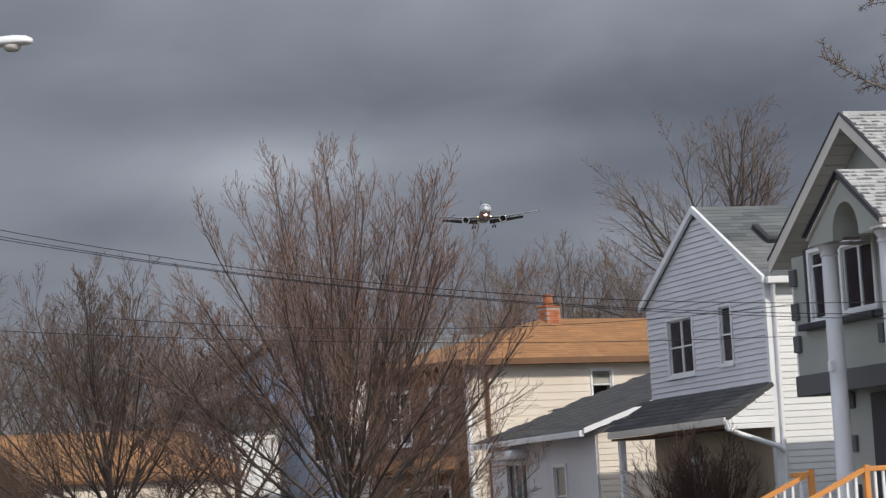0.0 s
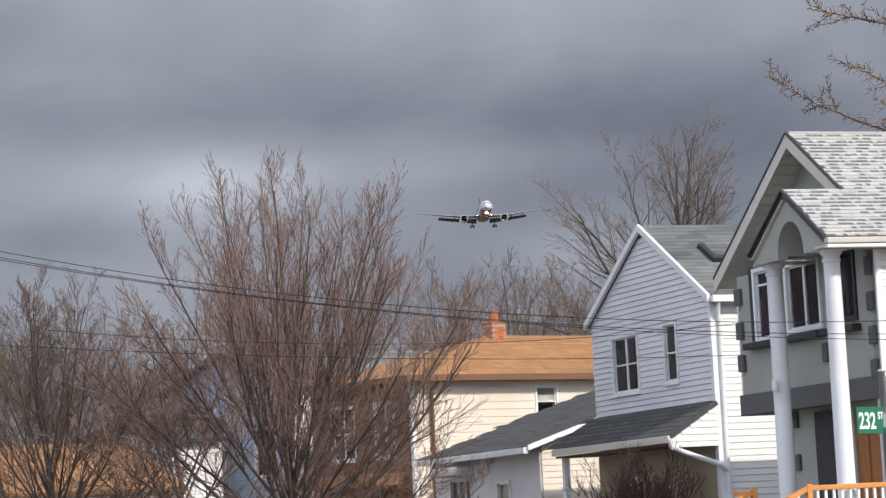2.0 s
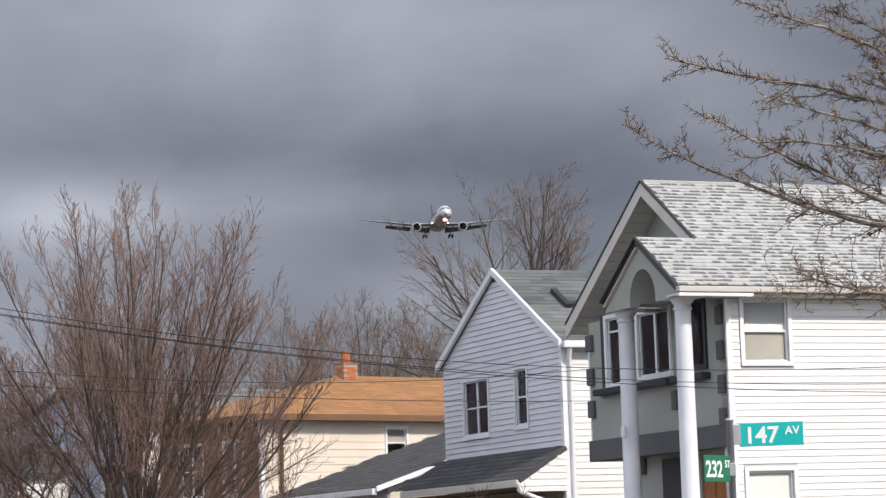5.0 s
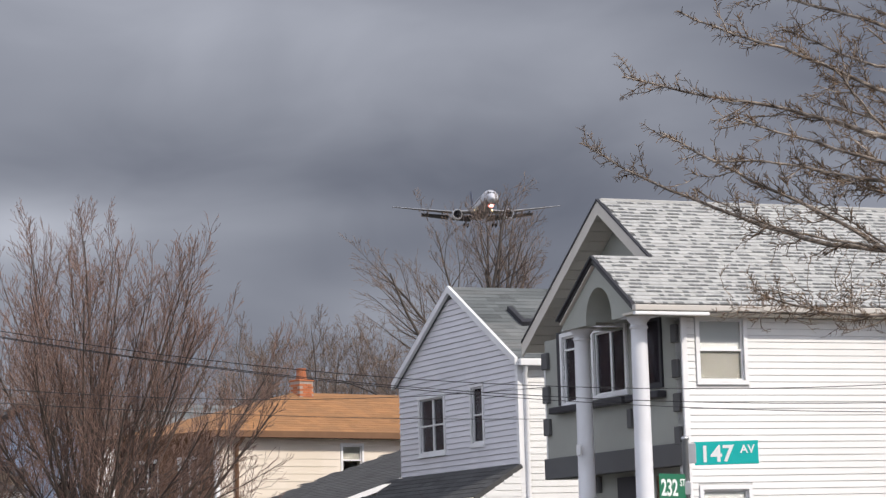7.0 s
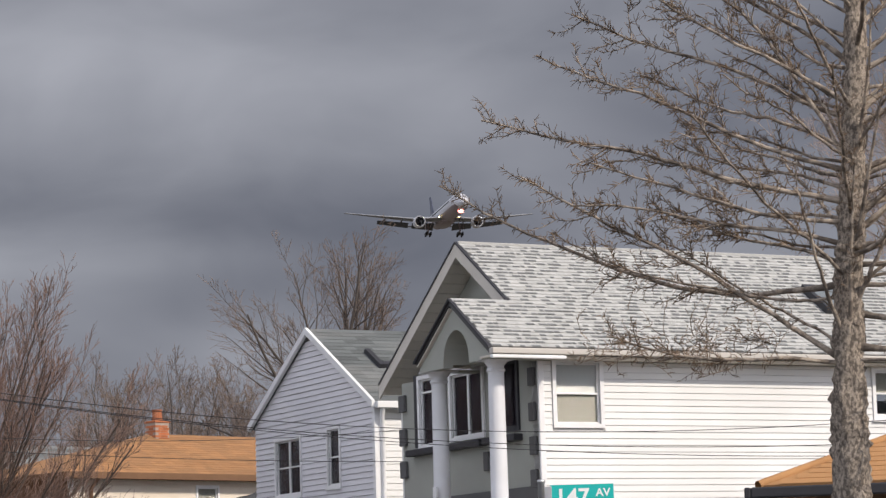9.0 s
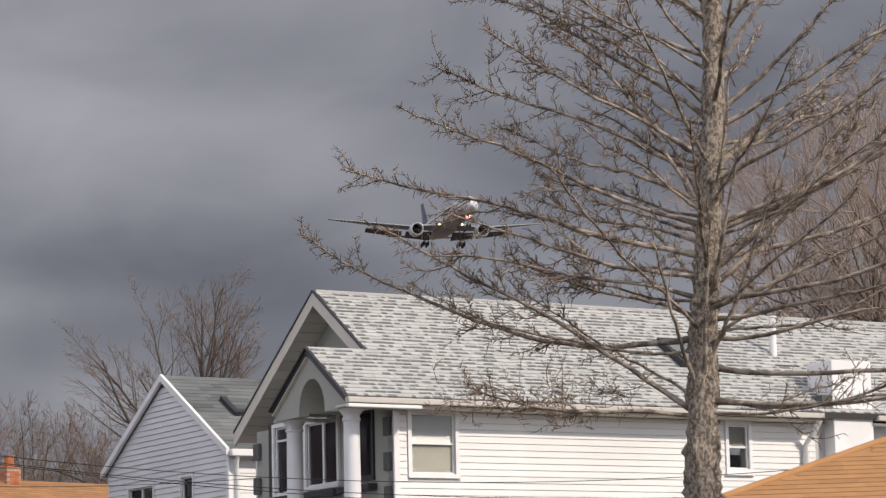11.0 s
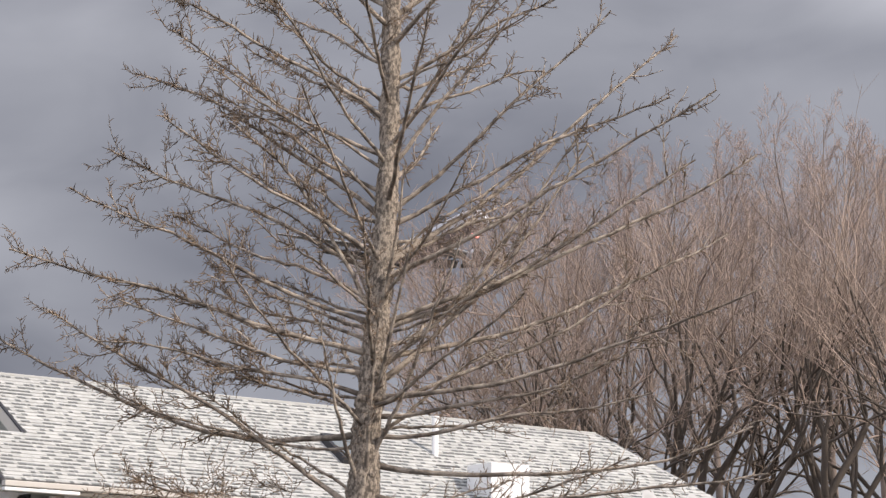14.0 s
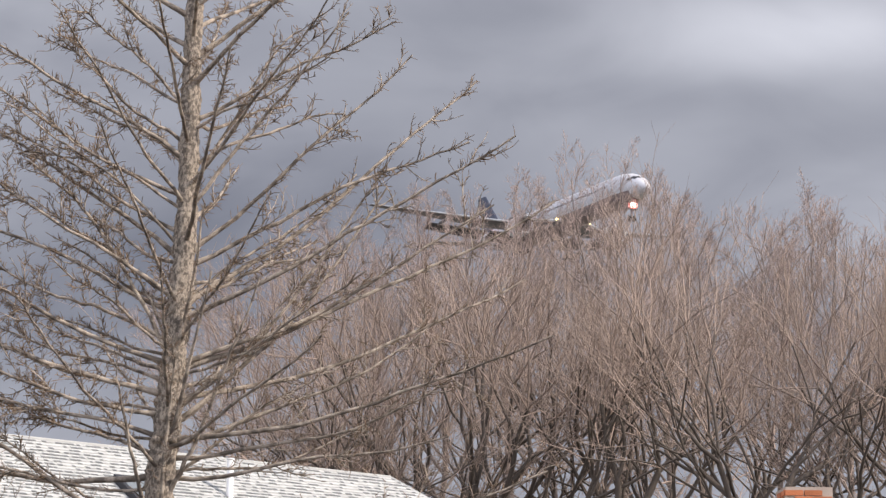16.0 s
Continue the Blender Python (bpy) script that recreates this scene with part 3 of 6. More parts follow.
    for z in (1.45, 2.2, 2.85):
        block("quoin", 1.295, 1.348, 3.78, 3.95, z, z + 0.25, M_BAND, h, 0.01)
    # roof: right slope as felt with shingles, left slope a darker slab
    th = 0.10
    nrm = Vector((0, -K, 1)).normalized()
    slope("roof_deck", (SA, 0, ZE), (END + 0.3, 0, ZE), (END - 1.6, W / 2, ZR), (SA, W / 2, ZR), th, M_UNDER, h)
    slope("roof_deck", (0, 0, ZE), (SA - 0.002, 0, ZE), (SA - 0.002, WB, ZE + K * WB), (0, WB, ZE + K * WB), th, M_UNDER, h)
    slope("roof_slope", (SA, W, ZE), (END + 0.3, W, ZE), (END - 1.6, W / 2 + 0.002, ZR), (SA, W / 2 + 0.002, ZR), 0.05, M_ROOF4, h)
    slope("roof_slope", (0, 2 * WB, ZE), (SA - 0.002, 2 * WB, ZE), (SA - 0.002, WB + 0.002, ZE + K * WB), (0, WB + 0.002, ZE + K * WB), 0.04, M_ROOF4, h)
    slope("roof_slope", (END + 0.3, 0.004, ZE), (END + 0.3, W - 0.004, ZE), (END - 1.59, W / 2 + 0.05, ZR), (END - 1.59, W / 2 - 0.05, ZR), th, M_SHINGLE_J, h)
    slope("soffit", (0.01, 2 * WB - 0.02, ZE - 0.052), (SA - 0.03, 2 * WB - 0.02, ZE - 0.052), (SA - 0.03, WB + 0.08, ZE + K * (WB - 0.1) - 0.052), (0.01, WB + 0.08, ZE + K * (WB - 0.1) - 0.052), 0.02, M_SOFFIT, h)
    sl = math.hypot(W / 2, ZR - ZE)
    cosk = (W / 2) / sl

    def inside(x, y):
        w = y * cosk
        if x < 0 or (x < SA and w > WB):
            return False
        return x < END + 0.3 - 1.9 * w / (W / 2)
    shingle_courses((0, 0, ZE), X, (0, 1, K), END + 0.3, sl, 0.112, 0.074, 0.016, inside, lambda x, y: x < 1.6 and y < 1.4, M_SHINGLE, M_SHINGLE_J, h, rng, M_TABSHADOW)
    block("ridge_cap", SA, END - 1.6, W / 2 - 0.06, W / 2 + 0.06, ZR - 0.03, ZR + 0.014, M_SHINGLE_J, h, 0.008)
    # rake boards, soffit
    for y0, y1, s, zt in ((WB, W / 2, SA, ZR), (W, W / 2, SA, ZR)):
        z0 = ZE + (K * WB if y0 == WB else 0)
        fascia("rake_board", (s - 0.015, y0, z0 - 0.01), (s - 0.015, y1, zt - 0.01), 0.03, 0.22, M_SOFFIT, h, "grey painted rake board")
        fascia("drip_edge", (s - 0.02, y0, z0 + 0.012), (s - 0.02, y1, zt + 0.012), 0.05, 0.03, M_DARKTRIM, h)
    for y0, y1 in ((0, WB), (2 * WB, WB)):
        fascia("drip_edge", (-0.02, y0, ZE + 0.014), (-0.02, y1, ZE + K * WB + 0.014), 0.05, 0.03, M_DARKTRIM, h)
    # rake overhang of the main gable is deep: boards on its underside, left flank
    n_s = 15
    for i in range(n_s):
        a, b = i / n_s, (i + 0.88) / n_s
        pa = Vector((SA - 0.0, W - (W / 2) * a, ZE + (ZR - ZE) * a - 0.17))
        pb = Vector((SA - 0.0, W - (W / 2) * b, ZE + (ZR - ZE) * b - 0.17))
        bm = bmesh.new()
        add_hex(bm, [tuple(pa), tuple(pa + Vector((0.55, 0, 0))), tuple(pb + Vector((0.55, 0, 0))), tuple(pb),
                     tuple(pa + Vector((0, 0, 0.02))), tuple(pa + Vector((0.55, 0, 0.02))), tuple(pb + Vector((0.55, 0, 0.02))), tuple(pb + Vector((0, 0, 0.02)))])
        part("soffit_panel", bm, M_SOFFIT, h)
    # eave gutter and fascia
    block("gutter", -0.02, L, -0.09, 0.02, ZE - 0.10, ZE - 0.02, M_GUTTER, h, 0.012, "beige eave gutter")
    block("gutter", 9.42, END + 0.3, -0.02, 0.10, ZE - 0.10, ZE - 0.02, M_GUTTER, h, 0.012)
    block("soffit", 0.0, L, 0.03, 0.345, ZE - 0.14, ZE - 0.11, M_SOFFIT, h)
    block("soffit", L + 1.12, END, 0.11, 0.745, ZE - 0.16, ZE - 0.13, M_TRIM, h)
    block("cornice", -0.03, 1.15, -0.10, -0.02, ZE - 0.165, ZE - 0.117, M_TRIM, h, 0.01)
    tube_part("downspout", [(L - 0.05, -0.03, ZE - 0.12), (L - 0.08, 0.1, ZE - 0.3), (L - 0.12, 0.28, ZE - 0.5), (L - 0.12, 0.29, 1.5), (L - 0.12, 0.29, 0.05)], 0.045, 8, M_TRIM, h)
    # bay pediment with its arch
    bm = bmesh.new()
    x0, x1 = 0.06, 0.22
    base = 5.01
    cy, r, spring = WB, 0.40, 5.23
    outline = [(0.02, ZE - 0.10), (WB, ZE + K * WB - 0.10), (2 * WB - 0.02, ZE - 0.10), (2 * WB - 0.02, base + 0.12), (WB + r + 0.28, base + 0.1)]
    arch = [(cy + r * math.cos(a), spring + r * 1.15 * math.sin(a)) for a in [math.pi * i / 14 for i in range(15)]]
    # strips between the arch and the roof line
    def roofz(y):
        return ZE - 0.10 + K * (y if y < WB else 2 * WB - y)
    ys = [0.02, 0.3, 0.55] + [p[0] for p in reversed(arch)] + [2 * WB - 0.55, 2 * WB - 0.3, 2 * WB - 0.02]
    ys = sorted(set(round(v, 4) for v in ys))

    def lowz(y):
        if abs(y - cy) < r - 1e-6:
            return spring + 1.15 * math.sqrt(r * r - (y - cy) ** 2)
        return base + 0.17
    for ya, yb in zip(ys, ys[1:]):
        la, lb = lowz(ya + 1e-5), lowz(yb - 1e-5)
        add_hex(bm, [(x0, ya, la), (x1, ya, la), (x1, yb, lb), (x0, yb, lb), (x0, ya, roofz(ya)), (x1, ya, roofz(ya)), (x1, yb, roofz(yb)), (x0, yb, roofz(yb))])
    bmesh.ops.remove_doubles(bm, verts=bm.verts[:], dist=0.0005)
    part("pediment", bm, M_STUCCO, h, "grey stucco pediment with a round arch")
    bm = bmesh.new()
    for (ya, za), (yb, zb) in zip(arch, arch[1:]):
        add_hex(bm, [(x1 + 0.001, ya, za), (FW - 0.002, ya, za), (FW - 0.002, yb, zb), (x1 + 0.001, yb, zb),
                     (x1 + 0.001, ya, za + 0.03), (FW - 0.002, ya, za + 0.03), (FW - 0.002, yb, zb + 0.03), (x1 + 0.001, yb, zb + 0.03)])
    bmesh.ops.remove_doubles(bm, verts=bm.verts[:], dist=0.0005)
    part("arch_vault", bm, M_STUCCO, h)
    block("beam", 0.23, FW - 0.003, 0.12, 0.34, base + 0.17, ZE - 0.12, M_STUCCO, h)
    block("beam", 0.23, FW - 0.003, 2 * WB - 0.34, 2 * WB - 0.1, base + 0.17, ZE - 0.12, M_STUCCO, h)
    # columns
    for yc in (0.44, 2.22):
        bm = bmesh.new()
        prof = [(0.17, 0.98), (0.17, 1.08), (0.14, 1.13), (0.13, 1.2), (0.127, 2.8), (0.115, 4.94), (0.115, 5.01), (0.135, 5.03), (0.135, 5.05), (0.118, 5.07), (0.118, 5.10), (0.16, 5.15), (0.175, 5.175)]
        lathe(bm, prof, (0.30, yc), 24)
        c = part("column", bm, M_COLUMN, h, "white round painted column", smooth=True)
        mod = c.modifiers.new("e", "EDGE_SPLIT")
        mod.split_angle = radians(40)
        block("abacus", 0.08, 0.52, yc - 0.22, yc + 0.22, 5.175, 5.21, M_COLUMN, c, 0.008)
    block("wall_lamp", 0.10, 0.16, 2.05, 2.15, 3.33, 3.5, M_TRIM, h, 0.02)
    # porch and stair railings
    block("rail", -0.40, 0.85, 0.16, 0.23, 1.86, 1.93, M_RAIL, h, 0.01, "orange wooden hand rail")
    for i in range(9):
        x = -0.30 + i * 0.125
        block("baluster", x, x + 0.035, 0.18, 0.215, 0.98, 1.86, M_TRIM, h)
    for yy in (0.2, 1.9):
        block("newel", -0.45, -0.37, yy - 0.04, yy + 0.04, 0.98, 1.95, M_RAIL, h, 0.008)
        fascia("rail", (-0.45, yy, 1.92), (-2.6, yy, 0.98), 0.07, 0.07, M_RAIL, h, "orange wooden stair rail")
        for i in range(15):
            x = -0.58 - i * 0.135
            z = 1.92 + (x + 0.45) * 0.437
            block("baluster", x - 0.018, x + 0.018, yy - 0.018, yy + 0.018, z - 0.92, z - 0.065, M_TRIM, h)
    block("rail", -0.40, -0.33, 1.95, 2.6, 1.85, 1.92, M_RAIL, h, 0.01)
    for i in range(6):
        block("step", -0.5 - 0.3 * (i + 1), -0.5 - 0.3 * i, 0.15, 1.95, -0.1, 0.98 - 0.16 * (i + 1), M_CONCRETE, h)
    # chimney, vent pipe, skylight
    c = block("chimney", 8.62, 9.40, 0.10, 0.72, 0.0, 6.17, M_TRIM, h, 0.01, "white painted chimney stack")
    block("chimney_flue", 8.78, 9.24, 0.22, 0.60, 6.165, 6.2, M_CONCRETE, c, 0.01)
    block("flashing", 8.42, 8.62, 0.12, 0.70, 5.32, 5.62, M_UNDER, h, 0.01)
    bm = bmesh.new()
    lathe(bm, [(0.055, 6.0), (0.055, 7.02), (0.065, 7.03), (0.065, 7.05)], (8.65, 1.6), 12)
    part("vent_pipe", bm, M_TRIM, h, "white vent pipe")
    block("pipe_flashing", 8.42, 8.9, 1.25, 1.55, 6.16, 6.22, M_UNDER, h, 0.01)
    k0 = Vector((6.45, 1.1, ZE + K * 1.1))
    up = Vector((0, 1, K)).normalized()
    for nm, m_, a, b, lift, t in (("skylight", M_DARKTRIM, 0.0, 0.0, 0.12, 0.11), ("pane", M_SKYLIGHT, 0.06, 0.06, 0.125, 0.012)):
        p = k0 + up * a + Vector((a, 0, 0)) + nrm * lift
        q = Vector((0.62 - 2 * a, 0, 0))
        v = up * (0.8 - 2 * a)
        slope(nm, p, p + q, p + q + v, p + v, t, m_, h)
    # dish pair on the rear part
    for s in (12.1, 13.1):
        bm = bmesh.new()
        lathe(bm, [(0.01, -0.05), (0.10, -0.04), (0.18, -0.01), (0.25, 0.04), (0.245, 0.05), (0.17, 0.005), (0.01, -0.03)], (0, 0), 20)
        ob = part("satellite_dish", bm, M_DISH, h, "grey satellite dish", smooth=True)
        ob.matrix_local = pose(s, 0.25, 5.72, 68, 0, 12)
        tube_part("mast", [(s, 0.32, 5.72), (s + 0.02, 0.36, 5.60), (s + 0.02, 0.38, 5.38)], 0.022, 6, M_LAMP, h)
    return h


column_house()


# ---- pale house with a front gable ----
def simple_roof(h, x0, x1, w0, w1, ze, k, m, label):
    zr = ze + k * (w1 - w0) / 2
    mid = (w0 + w1) / 2
    slope("roof", (x0, w0, ze), (x1, w0, ze), (x1, mid, zr), (x0, mid, zr), 0.1, m, h, label)
    slope("roof", (x0, w1, ze), (x1, w1, ze), (x1, mid + 0.002, zr), (x0, mid + 0.002, zr), 0.1, m, h, label)
    return zr


def course_strips(name, P, along, up, length, rise, expose, lift, material, parent, rng, ends=None):
    """Joined shingle tabs for a far slope, one mesh."""
    shingle_courses(P, along, up, length, rise, expose, 0.42, lift, ends or (lambda x, y: 0 <= x), lambda x, y: False, material, material, parent, rng)


def pale_house():
    rng = random.Random(7)
    h = empty("house", pose(1.157, 44.98, 0, 0, 0, TURN), "two-storey house, pale lilac-grey siding gable front, white side, porch roof", "house")
    X, Y, NX, NY = (1, 0, 0), (0, 1, 0), (-1, 0, 0), (0, -1, 0)
    ZE, W = 5.38, 5.62
    K = 0.558
    zr = simple_roof(h, 0.09, 9.0, 0, W, ZE, K, M_ROOF2, "weathered grey shingle roof")
    sl = math.hypot(W / 2, zr - ZE)
    course_strips("s", (0.09, 0, ZE), X, (0, 1, K), 8.85, sl, 0.16, 0.010, M_ROOF2, h, rng)
    F = (0.15, 0, 0)
    holes = [(3.36, 4.50, 3.97, 4.98), (1.62, 2.12, 4.03, 5.03), (3.4, 4.1, 0.9, 2.3)]
    wf = wall_mesh("wall", F, Y, NX, 0.15, W - 0.15, 0, 5.42, holes, 0.2, M_LAPSHADE, h, top=(W / 2, zr - 0.14), label="pale lilac-grey siding front wall")
    cut = [(a - 0.06, b + 0.06, c - 0.10, d + 0.06) for a, b, c, d in holes]

    def span(z):
        if z < 5.36:
            return 0.22, W - 0.15
        t = (z - 5.36) / K + 0.05
        return t, W - t
    siding(F, Y, NX, span, 0.0, zr - 0.2, 0.102, cut, M_VINYL2, wf, 0.028)
    window(F, Y, NX, *holes[0], h, panes=2, frame_w=0.05, blind=(M_ROOMDARK, 0, 1), label="white double window with dark panes")
    window(F, Y, NX, *holes[1], h, panes=1, frame_w=0.05, blind=(M_ROOMDARK, 0, 1), label="white window with dark panes")
    window(F, Y, NX, *holes[2], h, panes=2, frame_w=0.06, blind=(M_ROOMDARK, 0, 1), label="white window under the porch")
    wall_mesh("brick_facing", (0.12, 0, 0), Y, NX, 0.26, W - 0.17, 0, 2.8, [(3.3, 4.2, 0.78, 2.38)], 0.03, M_TAN, h, label="tan facing wall under the porch roof")
    holes_s = []
    ws = wall_mesh("wall", (0, 0.15, 0), X, NY, 0.15, 8.8, 0, 5.32, holes_s, 0.2, M_LAPLIT, h, label="white siding side wall")
    siding((0, 0.15, 0), X, NY, lambda z: (0.23, 8.8), 0.0, 5.3, 0.113, [], M_VINYL, ws, 0.017)
    block("wall", 0.36, 8.8, W - 0.35, W - 0.15, 0, 5.3, M_VINYL2, h)
    block("wall", 8.6, 8.8, 0.36, W - 0.36, 0, 5.3, M_VINYL2, h)
    block("corner_post", 0.12, 0.24, 0.11, 0.22, 0, 5.3, M_TRIM, h, 0.008)
    for y0 in (0, W):
        fascia("rake_board", (0.06, y0, ZE + 0.01), (0.06, W / 2, zr + 0.02), 0.06, 0.13, M_TRIM, h, "white rake board")
    block("gutter", 0.09, 9.0, -0.11, 0.0, ZE - 0.13, ZE - 0.01, M_TRIM, h, 0.012, "white eave gutter")
    tube_part("downspout", [(0.22, -0.05, ZE - 0.1), (0.23, 0.03, ZE - 0.28), (0.27, 0.09, ZE - 0.4), (0.27, 0.09, 3.0), (0.27, 0.09, 0.1)], 0.045, 8, M_TRIM, h)
    # chimney-like skylight on the roof
    p = Vector((0.78, 1.2, ZE + K * 1.2 + 0.10))
    hatch = slope("roof_hatch", p, p + Vector((0.1, 0, 0)), p + Vector((0.1, 0.62, K * 0.62)), p + Vector((0, 0.62, K * 0.62)), 0.10, M_DARKTRIM, h, "dark raised roof hatch")
    slope("foot", p + Vector((0.1, 0, 0)), p + Vector((0.34, 0.06, 0.03)), p + Vector((0.34, 0.16, 0.09)), p + Vector((0.1, 0.1, 0.06)), 0.08, M_DARKTRIM, hatch)
    # porch roof
    slope("porch_roof", (-0.78, 0.1, 3.0), (-0.78, 5.5, 3.0), (0.13, 5.5, 3.56), (0.13, 0.1, 3.56), 0.08, M_ROOF4, h, "dark shingle porch roof")
    rs = random.Random(3)
    shingle_courses((-0.78, 0.1, 3.0), Y, (0.91, 0, 0.56), 5.4, 1.06, 0.15, 0.4, 0.01, lambda x, y: 0 <= x, lambda x, y: False, M_ROOF4, M_ROOF4, h, rs)
    block("porch_fascia", -0.83, -0.78, 0.1, 5.5, 2.86, 2.99, M_SOFFIT, h, 0.01, "pale porch gutter")
    bm = bmesh.new()
    for y0, y1 in ((0.11, 0.2),):
        pts = [(-0.78, 2.86), (0.14, 2.86), (0.14, 3.52), (-0.78, 2.93)]
        a = [bm.verts.new((x, y0, z)) for x, z in pts]
        b = [bm.verts.new((x, y1, z)) for x, z in pts]
        bm.faces.new(a[::-1])
        bm.faces.new(b)
        for i in range(4):
            bm.faces.new((a[i], a[(i + 1) % 4], b[(i + 1) % 4], b[i]))
    tri = part("porch_gable", bm, M_VINYL, h, "white siding wedge closing the porch roof")
    siding((0, 0.11, 0), X, NY, lambda z: (-0.74 + max(0, (z - 2.93) / 0.64), 0.12), 2.88, 3.44, 0.113, [], M_VINYL, tri, 0.016)
    block("porch_rake", -0.82, 0.12, 0.06, 0.10, 2.78, 2.86, M_TRIM, h, 0.006)
    tube_part("gutter_pipe", [(-0.82, 0.02, 2.92), (-0.80, 0.0, 2.78), (-0.55, 0.0, 2.68), (0.16, 0.03, 2.44), (0.25, 0.05, 2.36)], 0.045, 8, M_TRIM, h, "white slanting gutter pipe")
    block("porch_post", -0.70, -0.58, 5.2, 5.32, 0, 2.86, M_TRIM, h, 0.01)
    block("porch_ceiling", -0.77, 0.13, 0.21, 5.45, 2.82, 2.855, M_BROWN, h)
    return h


pale_house()


# ---- low grey house between ----
def low_house():
    rng = random.Random(9)
    h = empty("house", pose(1.157, 44.98, 0, 0, 0, TURN), "low one-storey house with dark shingle roof and cream gable side", "house")
    X, Y, NX, NY = (1, 0, 0), (0, 1, 0), (-1, 0, 0), (0, -1, 0)
    k = 0.33
    slope("roof", (0.15, 9.2, 3.2), (0.15, 16.2, 3.2), (6.2, 16.2, 3.2 + k * 6.05), (6.2, 9.2, 3.2 + k * 6.05), 0.1, M_ROOF4, h, "dark shingle roof")
    shingle_courses((0.15, 9.2, 3.2), Y, (1, 0, k), 7.0, 6.3, 0.16, 0.42, 0.010, lambda x, y: 0 <= x, lambda x, y: False, M_ROOF4, M_ROOF4, h, rng)
    slope("roof", (12.3, 9.2, 3.2), (12.3, 16.2, 3.2), (6.202, 16.2, 3.2 + k * 6.05), (6.202, 9.2, 3.2 + k * 6.05), 0.1, M_ROOF4, h)
    F = (0.45, 0, 0)
    holes = [(13.6, 14.9, 1.2, 2.65), (11.2, 11.9, 1.25, 2.5)]
    wall_mesh("wall", F, Y, NX, 9.4, 16.0, 0, 3.16, holes, 0.2, M_VINYL2, h, label="pale grey front wall")
    window(F, Y, NX, *holes[0], h, panes=3, split=0, blind=(M_ROOMDARK, 0, 1), label="white bay window")
    window(F, Y, NX, *holes[1], h, blind=(M_BLIND, 0, 1))
    block("bay_canopy", 0.0, 0.44, 13.4, 15.1, 2.75, 2.95, M_TRIM, h, 0.06)
    # gable side
    bm = bmesh.new()
    ws = wall_mesh("wall", (0, 9.4, 0), X, NY, 0.46, 12.0, 0, 3.2, [], 0.2, M_VINYL, h, top=(6.2, 5.0), label="cream siding gable side")
    bm.free()
    siding((0, 9.4, 0), X, NY, lambda z: (0.5 + max(0, (z - 3.15) / k), 11.9 - max(0, (z - 3.15) / k)), 0, 5.0, 0.127, [], M_CREAM, ws, 0.018)
    block("wall", 0.66, 12.0, 15.8, 16.0, 0, 3.2, M_VINYL2, h)
    block("wall", 11.8, 12.0, 9.61, 15.79, 0, 3.2, M_VINYL2, h)
    fascia("rake_board", (0.12, 9.17, 3.22), (6.2, 9.17, 3.22 + k * 6.05), 0.05, 0.11, M_TRIM, h, "white rake board")
    block("gutter", 0.03, 0.14, 9.2, 16.2, 3.05, 3.18, M_TRIM, h, 0.012, "white eave gutter")
    return h


low_house()


# ---- cream house with hipped orange roof ----
def bricks(parent, x0, x1, y0, y1, z0, z1, material):
    """Brick courses round a stack, shared meshes."""
    bl, bh, bd = 0.20, 0.065, 0.03
    def bmsh(dx, dy):
        vs = [(x, y, z) for z in (0, bh - 0.01) for x, y in ((0, 0), (dx, 0), (dx, dy), (0, dy))]
        return mesh("brick", vs, CUBE, material)
    mx, my = bmsh(bl - 0.012, bd), bmsh(bd, bl - 0.012)
    z, r = z0, 0
    while z < z1 - bh:
        off = (r % 2) * 0.1
        x = x0 - off
        while x < x1:
            a = max(x, x0)
            if x1 - a > 0.1 and a == x:
                for yy in (y0 - 0.012, y1 - bd + 0.012):
                    ob = new("brick", mx)
                    ob.location, ob.parent = (min(a, x1 - bl + 0.012), yy, z), parent
            x += bl
        y = y0 + off
        while y + bl <= y1 + 0.02:
            ob = new("brick", my)
            ob.location, ob.parent = (x0 - 0.012, y, z), parent
            y += bl
        z += bh
        r += 1


